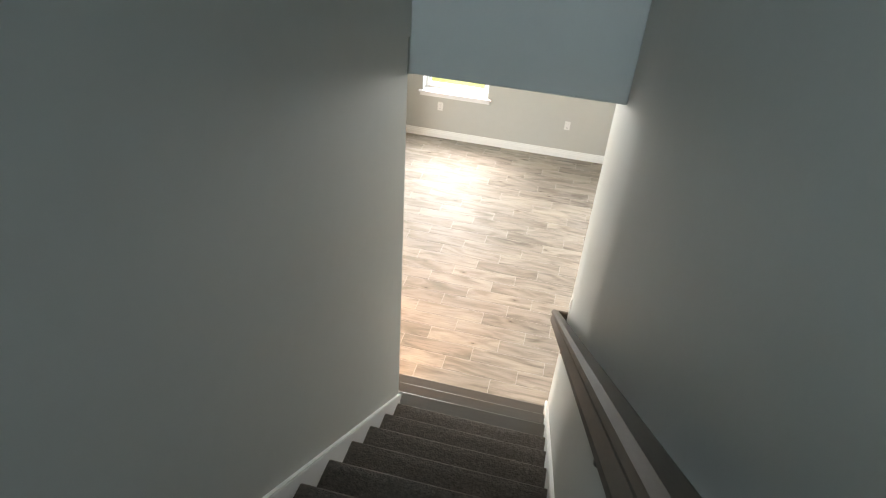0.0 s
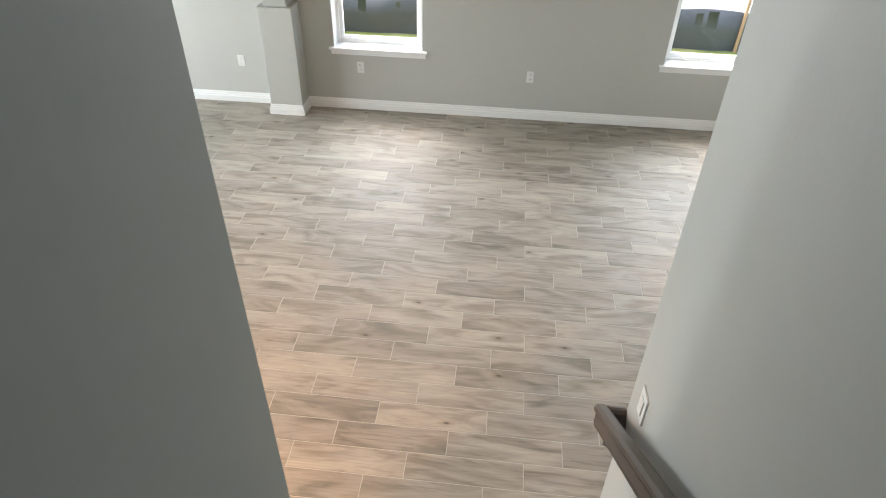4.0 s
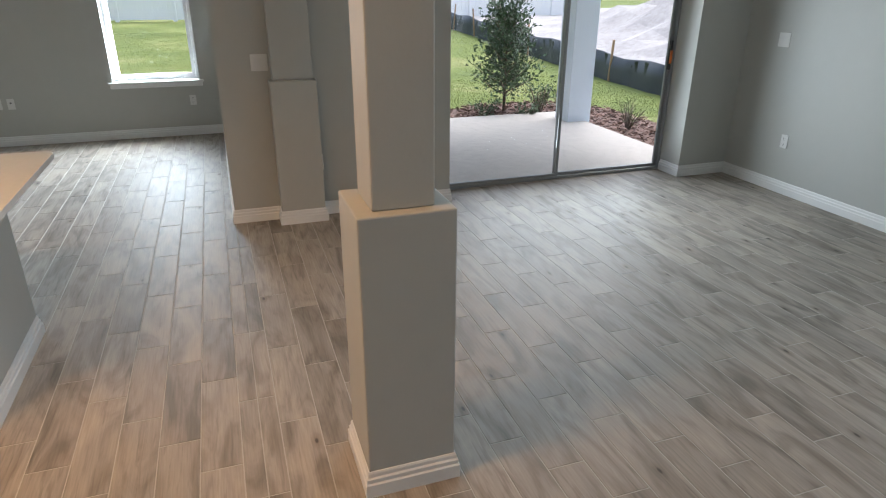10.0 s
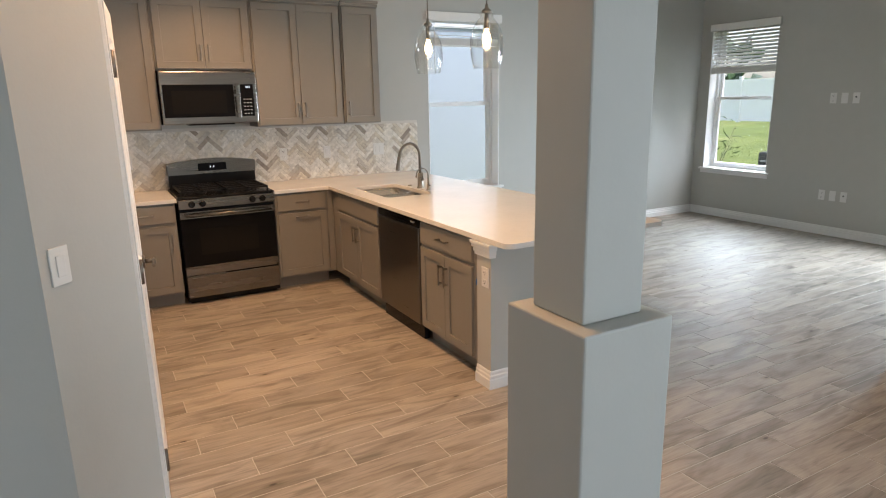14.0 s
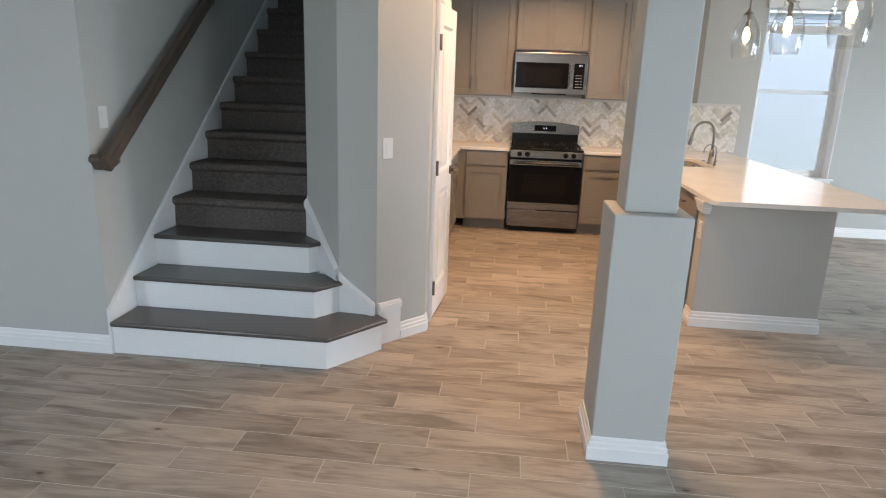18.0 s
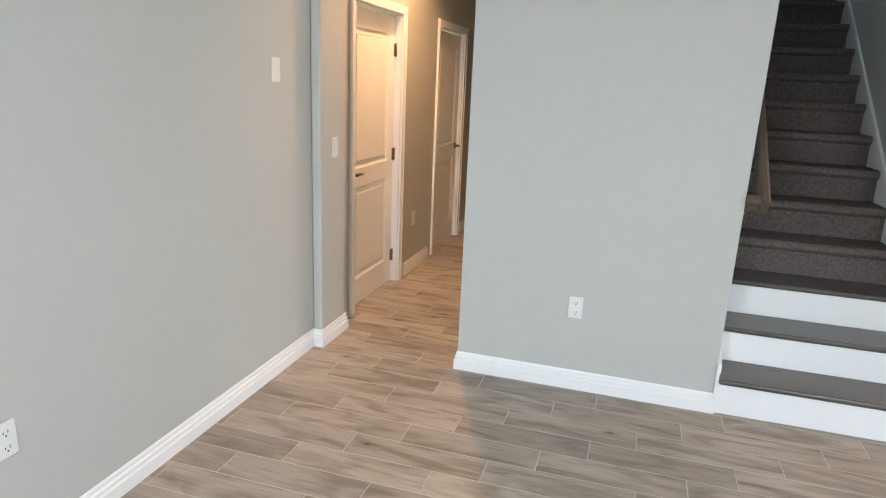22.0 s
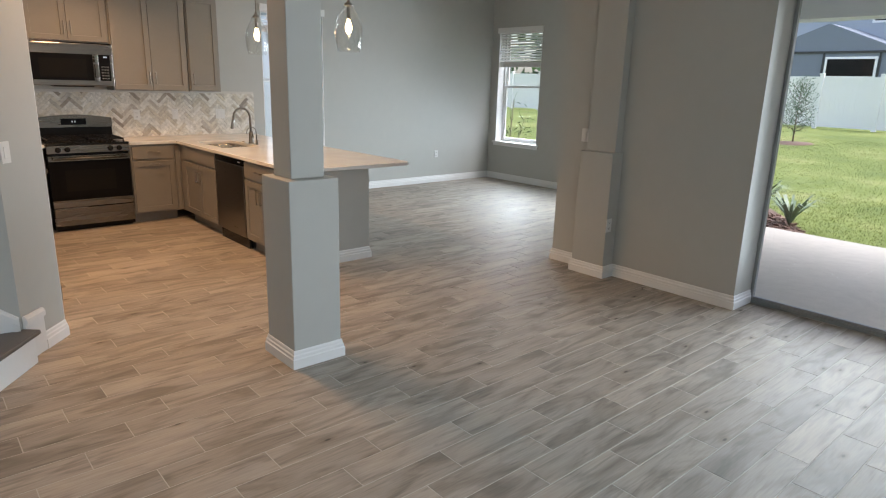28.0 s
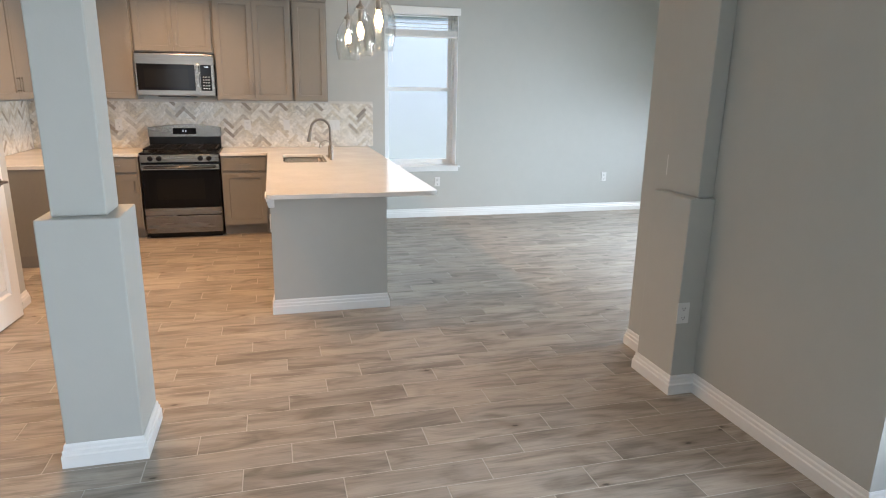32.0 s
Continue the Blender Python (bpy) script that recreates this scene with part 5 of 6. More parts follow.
for y in (-0.48, 0.445, 1.42):
    lamp("pendant_lamp", "POINT", pose(PX, y, 2.06), 2.5, (1.0, 0.66, 0.36), radius=0.03)

# recessed ceiling lights
can = thing("recessed_light", "round white recessed ceiling light, switched on", "ceiling light", group="recessed lights")
part("trim_ring", lathe(bmesh.new(), [(0.090, 0.0), (0.092, -0.006), (0.074, -0.009), (0.068, -0.003)], 28), TRIM, can)
part("diffuser", lathe(bmesh.new(), [(0.069, -0.003), (0.001, -0.003)], 28), CANGLOW, can, "glowing diffuser")
CANS = [(-2.65, -0.15), (-2.65, 1.15), (-2.55, 2.35), (1.74, 1.75)]
for i, (x, y) in enumerate(CANS):
    if i == 0:
        can.location = (x, y, CEIL_Z)
    else:
        copy_thing(can, pose(x, y, CEIL_Z))
    lamp("can_lamp", "SPOT", pose(x, y, CEIL_Z - 0.02), (80.0, 80.0, 56.0, 66.0)[i], (1.0, 0.555, 0.25), radius=0.07, cone=radians(136))

off = thing("recessed_light", "round white recessed ceiling light, switched off", "ceiling light", (-6.6, 0.2, CEIL_Z), "recessed lights off")
part("trim_ring", lathe(bmesh.new(), [(0.090, 0.0), (0.092, -0.006), (0.074, -0.009), (0.068, -0.003)], 28), TRIM, off)
part("diffuser", lathe(bmesh.new(), [(0.069, -0.003), (0.001, -0.003)], 28), PLATE, off)
for x, y in ((-7.9, 0.2), (-6.6, 1.9), (-7.9, 1.9)):
    copy_thing(off, pose(x, y, CEIL_Z))
vent = thing("ceiling_vent", "white louvred air vent in the ceiling", "vent", (-7.3, 2.35, CEIL_Z))
part("frame", boxes((-0.20, -0.12, -0.008, -0.175, 0.12, -0.0005), (0.175, -0.12, -0.008, 0.20, 0.12, -0.0005), (-0.175, -0.12, -0.008, 0.175, -0.095, -0.0005), (-0.175, 0.095, -0.008, 0.175, 0.12, -0.0005)), TRIM, vent)
part("backing", boxes((-0.175, -0.095, -0.002, 0.175, 0.095, -0.0008)), GREYP, vent)
for k in range(9):
    part("slat", boxes((-0.174, -0.090 + 0.021 * k, -0.010, 0.174, -0.078 + 0.021 * k, -0.0025)), TRIM, vent)

# ---------------------------------------------------------------- plates


def plate(kind, m, w=0.072, h=0.117):
    """A wall plate; local x across, z up, y out of the wall; centre at the origin."""
    t = thing("wall_" + kind, {"outlet": "white duplex outlet plate on the wall", "switch": "white rocker switch plate on the wall", "blank": "white blank plate on the wall", "data": "white data plate on the wall", "double": "white two-gang rocker switch plate"}[kind], "outlet" if kind in ("outlet", "data") else "switch", group="wall plates")
    part("plate", boxes((-w / 2, 0.0005, -h / 2, w / 2, 0.006, h / 2), bevel=0.002), PLATE, t)
    if kind == "outlet":
        for z in (-0.026, 0.026):
            o = part("socket", boxes((-0.017, 0.006, z - 0.015, 0.017, 0.0085, z + 0.015), bevel=0.001), PLATE, t)
            part("slot", boxes((-0.009, 0.0084, z - 0.002, -0.006, 0.0090, z + 0.008), (0.006, 0.0084, z - 0.002, 0.009, 0.0090, z + 0.006), (-0.003, 0.0084, z - 0.012, 0.003, 0.0090, z - 0.007)), SLOT, o, "dark slots")
    elif kind in ("switch", "double"):
        for x in ((0,) if kind == "switch" else (-0.023, 0.023)):
            part("rocker", boxes((x - 0.016, 0.006, -0.033, x + 0.016, 0.010, 0.033), bevel=0.002), PLATE, t)
    elif kind == "data":
        part("jack", boxes((-0.008, 0.006, 0.004, 0.008, 0.009, 0.020), bevel=0.001), SLOT, t, "dark jack")
    else:
        for z in (-0.042, 0.042):
            part("screw", tube(bmesh.new(), [(0, 0.006, z), (0, 0.0075, z)], 0.004, 8), PLATE, t)
    return place(t, m)


FE, FW, FN, FS = (lambda x, z: pose(x, EAST, z, 0, 0, 180)), (lambda y, z, x=WEST: pose(x, y, z, 0, 0, -90)), (lambda x, z: pose(x, NORTH, z)), (lambda y, z: pose(SOUTH, y, z, 0, 0, 90))
for x in (-5.145, -3.31, -2.05, -0.32):
    plate("outlet", FE(x, 0.456))
plate("outlet", FS(4.81, 0.47))
plate("blank", FS(3.22, 1.61))
plate("outlet", pose(0.66, 2.85, 0.465))
for y, k in ((0.33, "outlet"), (0.455, "blank"), (0.58, "data")):
    plate(k, FW(y, 0.468))
for y, k in ((0.33, "outlet"), (0.455, "blank"), (0.58, "data")):
    plate(k, FW(y, 1.58))
plate("outlet", FW(2.483, 0.42))
plate("double", FW(3.10, 1.205, WING), 0.118)
plate("outlet", pose(-5.69, 3.485, 0.47))
plate("outlet", FN(-7.98, 0.47))
plate("outlet", FN(-5.62, 0.45))
plate("outlet", pose(-3.575, 1.690, 0.665, 0, 0, -90))
plate("switch", pose(-1.575, 2.412, 1.19, 0, 0, math.degrees(math.atan2(0.293, 0.257)) ))
plate("switch", pose(-0.07, 2.72, 1.32, 0, 0, 90))
plate("double", pose(-5.37, EAST, 1.30, 0, 0, 180), 0.118)
plate("switch", pose(2.14, 2.70, 1.19, 0, 0, 90))
plate("outlet", pose(SOUTH, 1.10, 0.45, 0, 0, 90))
for x, k in ((-1.98, "outlet"), (-3.34, "outlet"), (-3.78, "switch"), (-4.34, "double")):
    plate(k, pose(x, NORTH + 0.010, 1.16), 0.118 if k == "double" else 0.072)
tp = part("tape_tab", boxes((PF + 0.001, 1.560, 0.585, PF + 0.003, 1.585, 0.622)), TAPE)
tagged(tp, "small tab of blue painter's tape on the cabinet side", "tape")

# ---------------------------------------------------------------- outdoors


def land(x, y):
    """Height of the ground: level round the house, a gentle rise to the back fence."""
    s = min(max((-9.2 - x) / 17.0, 0), 1)
    return -0.12 + 0.54 * s * s * (3 - 2 * s)


bm = bmesh.new()
gx = [-400, -150, -70, -45, -32, -26.2, -25, -24, -23, -22, -21, -20, -19, -18, -17, -16, -15, -14, -13, -12, -11, -10, -9.2, -6, 0, 3, 10, 30, 120, 400]
gy = [-400, -120, -50, -25, -14, -8, -5, -2, 0, 3, 6, 8, 10, 14, 25, 60, 150, 400]
gv = [[bm.verts.new((x, y, land(x, y))) for y in gy] for x in gx]
for i in range(len(gx) - 1):
    for j in range(len(gy) - 1):
        bm.faces.new((gv[i][j], gv[i + 1][j], gv[i + 1][j + 1], gv[i][j + 1]))
structure("ground", bm, LAWN, "green lawn that rises gently to the back fence", "lawn")
structure("foundation", boxes((WEST - 0.25, NORTH - 0.25, -0.5, SOUTH + 0.15, EAST + 0.25, -0.121)), CONC, "concrete house slab", "foundation")
structure("patio", boxes((-8.80, 3.051, -0.22, -6.161, 7.62, -0.05), bevel=0.008), CONC, "light broom-finished concrete patio slab", "patio")
structure("porch_ceiling", boxes((-9.0, 3.051, 2.62, -6.161, 7.75, 2.74)), CEIL, "flat white porch ceiling", "ceiling")
structure("porch_beam", boxes((-8.80, 3.051, 2.36, -8.45, 7.75, 2.619), (-8.449, 7.30, 2.36, -6.161, 7.65, 2.619)), STUCCO, "pale stucco porch beam", "beam")
structure("porch_column", boxes((-8.80, 7.22, -0.05, -8.45, 7.57, 2.359), bevel=0.01), STUCCO, "square pale stucco porch column", "column")

rnd = random.Random(7)
# mulch bed round the patio corner
bed = [(-8.82, 5.55), (-9.3, 5.55), (-9.95, 5.9), (-10.35, 6.5), (-10.45, 7.3), (-10.2, 8.1), (-9.5, 8.55), (-8.3, 8.6), (-7.0, 8.55), (-6.1, 8.6), (-6.1, 7.64), (-8.82, 7.64)]
bm = prism(bmesh.new(), bed, -0.2, -0.075)
structure("mulch_bed", bm, MULCH, "red-brown bark mulch bed along the patio", "mulch bed")
side_bed = [(-8.82, 3.55), (-9.6, 3.75), (-10.35, 3.25), (-11.0, 2.75), (-10.6, 2.15), (-9.46, 2.0), (-9.46, 3.06), (-8.82, 3.06)]
structure("mulch_bed_side", prism(bmesh.new(), side_bed, -0.2, -0.078), MULCH, "red-brown bark mulch bed at the house corner", "mulch bed")
bm = bmesh.new()


def inside(x, y, poly):
    c = False
    for (x0, y0), (x1, y1) in zip(poly, poly[1:] + poly[:1]):
        if (y0 > y) != (y1 > y) and x < (x1 - x0) * (y - y0) / (y1 - y0) + x0:
            c = not c
    return c


chips = 0
while chips < 2100:
    x, y = rnd.uniform(-10.5, -6.1), rnd.uniform(2.0, 8.65)
    if not inside(x, y, bed) and not inside(x, y, side_bed):
        continue
    a, L, w = rnd.uniform(0, math.pi), rnd.uniform(0.03, 0.09), rnd.uniform(0.012, 0.03)
    ux, uy = math.cos(a), math.sin(a)
    z = -0.075 + rnd.uniform(0.0, 0.035)
    t1, t2 = rnd.uniform(-0.02, 0.02), rnd.uniform(-0.02, 0.02)
    v = [bm.verts.new((x + ux * p * L - uy * q * w, y + uy * p * L + ux * q * w, z + p * t1 + q * t2 + h)) for h in (0.0, 0.008) for p, q in ((-0.5, -0.5), (0.5, -0.4), (0.45, 0.5), (-0.5, 0.4))]
    for q in ((3, 2, 1, 0), (4, 5, 6, 7), (0, 1, 5, 4), (1, 2, 6, 5), (2, 3, 7, 6), (3, 0, 4, 7)):
        bm.faces.new([v[i] for i in q])
    chips += 1
tagged(part("bark_chips", bm, CHIP), "loose red-brown bark chips", "mulch", kind="stuff")

# grass
bm = bmesh.new()
for i in range(100000):
    near = rnd.random() < 0.6
    x, y = (rnd.uniform(-13, -8.85), rnd.uniform(-2.5, 10)) if near else (rnd.uniform(-22, -13), rnd.uniform(-9, 10))
    if inside(x, y, bed) or inside(x, y, side_bed) or (x > -9.48 and y < 3.1):
        continue
    a, h, w = rnd.uniform(0, 6.28), rnd.uniform(0.014, 0.032), rnd.uniform(0.003, 0.006) * (1 if near else 1.5)
    z, lx, ly = land(x, y) - 0.003, rnd.uniform(-0.025, 0.025), rnd.uniform(-0.025, 0.025)
    c, s = math.cos(a) * w, math.sin(a) * w
    bm.faces.new([bm.verts.new(p) for p in ((x - c, y - s, z), (x + c, y + s, z), (x + lx, y + ly, z + h))])
tagged(part("grass", bm, GRASSB), "short green lawn grass", "grass", kind="stuff")


def leaf(bm, p, d, size, wide=0.45):
    """A folded leaf of four triangles at p that points along d."""
    d = Vector(d).normalized()
    s = d.orthogonal().normalized()
    s.rotate(Matrix.Rotation(rnd.uniform(0, 6.28), 3, d))
    n = d.cross(s)
    p = Vector(p)
    a, b, c = bm.verts.new(p), bm.verts.new(p + d * size - n * size * 0.12), bm.verts.new(p + d * size * 0.5 + n * 0.05 * size)
    l, r = bm.verts.new(p + d * size * 0.5 + s * size * wide * 0.5 + n * size * 0.12), bm.verts.new(p + d * size * 0.5 - s * size * wide * 0.5 + n * size * 0.12)
    for f in ((a, c, l), (c, b, l), (a, r, c), (c, r, b)):
        bm.faces.new(f)


def bush(name, label, category, at, height, radius, leaves, size, material, trunk=0.0, stems=5, wide=0.45, group=""):
    """A plant with a tapered trunk, limbs and a crown of many single leaves in clumps along its twigs."""
    t = thing(name, label, category, at, group)
    bt, bl = bmesh.new(), bmesh.new()
    twigs = []
    if trunk:
        tube(bt, [(0, 0, -0.05), (0.01, 0, height * 0.45), (0.0, 0.015, height * 0.92)], [trunk, trunk * 0.65, trunk * 0.18], 8)
    for i in range(stems):
        a = 2.4 * i + rnd.uniform(-0.3, 0.3)
        f = (i + 0.5) / stems
        z0 = height * (0.13 + 0.72 * f) if trunk else -0.03
        reach = radius * (1.0 - 0.55 * f if trunk else rnd.uniform(0.5, 1.0)) * rnd.uniform(0.75, 1.1)
        z1 = z0 + height * (0.16 if trunk else rnd.uniform(0.6, 1.0))
        p0, p2 = Vector((0, 0, z0)), Vector((math.cos(a) * reach, math.sin(a) * reach, z1))
        p1 = (p0 + p2) / 2 + Vector((0, 0, -0.03 if trunk else 0.06 * height))
        tube(bt, [p0, p1, p2], [0.010, 0.007, 0.003], 5)
        twigs.append((p0, p1, p2))
    for i in range(leaves):
        p0, p1, p2 = rnd.choice(twigs)
        s = rnd.uniform(0.25, 1.05)
        p = p0 * (1 - s) ** 2 + p1 * 2 * s * (1 - s) + p2 * s * s
        o = Vector((rnd.gauss(0, 1), rnd.gauss(0, 1), rnd.gauss(0.2, 1))).normalized()
        leaf(bl, p + o * radius * rnd.uniform(0.0, 0.38 if trunk else 0.22), o + Vector((0, 0, 0.25)), size * rnd.uniform(0.6, 1.2), wide)
    part("trunk" if trunk else "stems", bt, BARK, t)
    part("crown", bl, material, t)
    return t


bush("small_tree", "young evergreen tree with dark glossy leaves in the mulch bed", "tree", (-9.75, 6.86, -0.09), 1.66, 0.52, 3400, 0.075, LEAF, trunk=0.028, stems=44)
for x, y, h, r in ((-9.45, 6.45, 0.34, 0.30), (-9.55, 7.85, 0.36, 0.32), (-9.95, 7.55, 0.40, 0.30), (-9.2, 7.0, 0.22, 0.2)):
    bush("shrub", "low dark green shrub in the mulch bed", "shrub", (x, y, -0.085), h, r, 240, 0.06, LEAF, stems=9, group="bed shrubs")
bush("shrub", "thin pale brown-green shrub under the young tree", "shrub", (-9.35, 7.25, -0.085), 0.5, 0.22, 130, 0.05, LEAFL, stems=12, wide=0.25, group="bed shrubs")
bush("shrub", "thin pale brown-green shrub beside the porch column", "shrub", (-8.1, 7.95, -0.085), 0.45, 0.22, 130, 0.05, LEAFL, stems=12, wide=0.25, group="bed shrubs")
bush("small_tree", "young slender tree on the lawn", "tree", (-20.2, -0.50, land(-20.2, 0)), 1.75, 0.55, 1500, 0.066, LEAF, trunk=0.022, stems=26, wide=0.38)
ring = structure("mulch_ring", lathe(bmesh.new(), [(0.60, -0.03), (0.50, 0.020), (0.25, 0.035), (0.001, 0.04)], 24, (-20.2, -0.50, land(-20.2, 0))), MULCH, "round patch of bark mulch under the lawn tree", "mulch bed")
bush("shrub", "tall loose shrub with long pale leaves outside the window", "shrub", (-10.7, -2.45, land(-10.7, -2.4) - 0.01), 1.5, 0.42, 150, 0.13, LEAFL, stems=8, wide=0.22)


def strap_plant(at, n, size):
    t = thing("strap_leaf_plant", "clump of long arching strap leaves beside the patio", "plant", at, group="strap-leaf plants")
    bm = bmesh.new()
    for i in range(n):
        a, L = rnd.uniform(0, 6.28), size * rnd.uniform(0.6, 1.1)
        c, s, w = math.cos(a), math.sin(a), 0.016
        pts = [(0.0, 0.0), (0.25, 0.45), (0.55, 0.72), (0.85, 0.68)]
        prev = None
        for k, (u, v) in enumerate(pts):
            ww = w * (1, 1.1, 0.8, 0.1)[k]
            row = [bm.verts.new((c * u * L - s * e, s * u * L + c * e, v * L + 0.0)) for e in (-ww, ww)]
            if prev:
                bm.faces.new((prev[0], prev[1], row[1], row[0]))
            prev = row
    part("leaves", bm, STRAP, t)
    return t


strap_plant((-9.98, 3.40, -0.08), 44, 0.52)
strap_plant((-10.58, 2.70, -0.08), 40, 0.60)
strap_plant((-10.08, 2.42, -0.08), 30, 0.40)

# white vinyl fence along the back
FX = -26.3
fence = thing("vinyl_fence", "white vinyl privacy fence along the back of the lawn", "fence")
post_me, panel_me = None, None
for i in range(22):
    y = -22.58 + 1.86 * i
    if post_me is None:
        bm = boxes((-0.065, -0.065, -0.1, 0.065, 0.065, 1.86), bevel=0.006)
        box(bm, -0.08, -0.08, 1.86, 0.08, 0.08, 1.90, bevel=0.012)
        post_me = mesh_of("post", bm, VFENCE)
        bm = boxes((-0.025, 0.066, 0.06, 0.025, 1.794, 0.20), (-0.025, 0.066, 1.66, 0.025, 1.794, 1.79), bevel=0.004)
        for k in range(11):
            box(bm, -0.011, 0.068 + k * 0.1565, 0.20, 0.011, 0.068 + k * 0.1565 + 0.1555, 1.66, bevel=0.003)
        panel_me = mesh_of("fence_panel", bm, VFENCE)
    for nm, me in (("post", post_me), ("fence_panel", panel_me)):
        o = new(nm, me)
        o.parent = fence
        o.location = (FX, y, land(FX, y))

# black silt fence, the bare lot and its soil heap
silt = thing("silt_fence", "low black silt fence fabric on wooden stakes", "fence")
SY = 10.25
bm = bmesh.new()
prev = None
for i in range(200):
    x = -26.0 + 0.17 * i
    wob = 0.05 * math.sin(i * 0.9) + 0.03 * math.sin(i * 2.3)
    zt = land(x, SY) + 0.52 + 0.03 * math.sin(i * 0.58)
    row = [bm.verts.new((x, SY + o + wob * f, z)) for o in (0, 0.006) for f, z in ((0.2, land(x, SY) - 0.05), (1.0, (land(x, SY) + zt) / 2), (0.1, zt))]
    if prev:
        for a, b in ((0, 1), (1, 2), (2, 5), (5, 4), (4, 3)):
            f = bm.faces.new((prev[a], prev[b], row[b], row[a]))
            f.smooth = True
    prev = row
part("fabric", bm, SILT, silt)
bm = boxes((-0.018, -0.018, -0.2, 0.018, 0.018, 0.80), bevel=0.003)
stake_me = mesh_of("stake", bm, STAKE)
for i in range(18):
    o = new("stake", stake_me)
    o.parent = silt
    x = -24.92 + 1.83 * i
    o.matrix_basis = pose(x, SY - 0.03, land(x, SY), rnd.uniform(-4, 4), rnd.uniform(-6, 6), 0)
bm = bmesh.new()
nx, ny = 80, 44
rows = []
for i in range(nx):
    col_v = []
    for j in range(ny):
        x, y = -34 + 60 * i / (nx - 1), SY + 0.25 + 36 * (j / (ny - 1)) ** 1.3
        h = 3.3 * math.exp(-((x + 12.0) / 6.5) ** 2 - ((y - 17.5) / 3.8) ** 2) + 1.5 * math.exp(-((x - 2) / 5.0) ** 2 - ((y - 22) / 4.0) ** 2)
        e = min(h * 0.5, 0.28)
        h += e * noise.noise(Vector((x * 0.9, y * 0.9, 1))) + e * 0.6 * noise.noise(Vector((x * 2.6, y * 2.6, 4))) + 0.03 * noise.noise(Vector((x * 1.5, y * 1.5, 8)))
        col_v.append(bm.verts.new((x, y, max(land(x, y), -0.12) + 0.02 + max(h, 0))))
    rows.append(col_v)
for i in range(nx - 1):
    for j in range(ny - 1):
        f = bm.faces.new((rows[i][j], rows[i + 1][j], rows[i + 1][j + 1], rows[i][j + 1]))
structure("bare_lot", bm, SAND, "bare sandy building lot with a heap of soil", "soil")

# air conditioner outside the window
ac = thing("air_conditioner", "grey outdoor air conditioning unit on the lawn", "air conditioner", (-10.47, -0.80, land(-10.47, 0)))
part("pad", boxes((-0.48, -0.48, -0.05, 0.48, 0.48, 0.04)), CONC, ac)
part("cabinet", boxes((-0.36, -0.36, 0.041, 0.36, 0.36, 0.94), bevel=0.03), GREYP, ac)
for k in range(11):
    part("louvre", boxes((0.361, -0.31, 0.12 + 0.068 * k, 0.372, 0.31, 0.145 + 0.068 * k), bevel=0.002), ALU, ac)
part("fan_guard", lathe(bmesh.new(), [(0.30, 0.941), (0.29, 0.96), (0.10, 0.975), (0.001, 0.975)], 24), BLACK, ac)


def house_window(parent, x, y0, y1, z0, z1, face=1):
    w = part("window", boxes((x, y0, z0, x + 0.05 * face, y1, z1)), VINYL, parent, "white framed window")
    part("pane", boxes((x + 0.051 * face, y0 + 0.10, z0 + 0.10, x + 0.06 * face, y1 - 0.10, (z0 + z1) / 2 - 0.04), (x + 0.051 * face, y0 + 0.10, (z0 + z1) / 2 + 0.04, x + 0.06 * face, y1 - 0.10, z1 - 0.10)), BLACKG, w)


nh = thing("neighbour_house", "blue-grey two-storey house with a screened porch behind the fence", "house")
part("wall", boxes((-47, -17, 0.2, -37.7, -0.8, 7.0)), BLUEST, nh)
bm = bmesh.new()
rv = [bm.verts.new(p) for p in ((-47.6, -17.6, 7.0), (-37.1, -17.6, 7.0), (-37.1, -0.2, 7.0), (-47.6, -0.2, 7.0), (-42.3, -12.5, 9.8), (-42.3, -5.3, 9.8))]
for f in ((0, 1, 4), (1, 2, 5, 4), (2, 3, 5), (3, 0, 4, 5), (3, 2, 1, 0)):
    bm.faces.new([rv[i] for i in f])
part("roof", bm, ROOF, nh)
for y0, y1, z0, z1 in ((-4.26, -2.96, 5.0, 6.5), (-2.15, -1.55, 5.1, 6.1), (-6.7, -5.5, 5.15, 6.6), (-9.4, -8.0, 5.2, 6.5), (-13.5, -11.5, 5.0, 6.5), (-1.5, -0.95, 3.1, 4.2)):
    house_window(nh, -37.7, y0, y1, z0, z1)
bm = bmesh.new()
y0, y1, x0, x1 = -8.0, -1.55, -37.7, -33.8
v = [bm.verts.new(p) for p in ((x0, y0, 0.4), (x1, y0, 0.4), (x1, y1, 0.4), (x0, y1, 0.4), (x0, y0, 3.4), (x1, y0, 3.4), (x1, y1, 3.4), (x0, y1, 3.4), (x0, (y0 + y1) / 2, 4.7), (x1, (y0 + y1) / 2, 4.7))]
for f in ((0, 1, 5, 4), (1, 2, 6, 9, 5), (2, 3, 7, 6), (4, 5, 9, 8), (6, 7, 8, 9), (0, 4, 8, 7, 3)):
    bm.faces.new([v[i] for i in f])
lan = part("screened_porch", bm, mat("screen_mesh", (0.17, 0.195, 0.235), 0.6, var=0.1), nh, "dark mesh screened porch")
for y in (-7.96, -6.2, -4.78, -2.55, -1.59):
    part("porch_post", boxes((x1, y - 0.04, 0.4, x1 + 0.05, y + 0.04, 3.4)), GREYP, lan)
part("porch_rail", boxes((x1, y0 + 0.1, 3.40, x1 + 0.06, y1 - 0.1, 3.50)), GREYP, lan)
house_window(nh, x1, -4.70, -2.62, 1.5, 3.25)
sh = thing("next_house", "pale stucco two-storey house close to the kitchen window", "house")
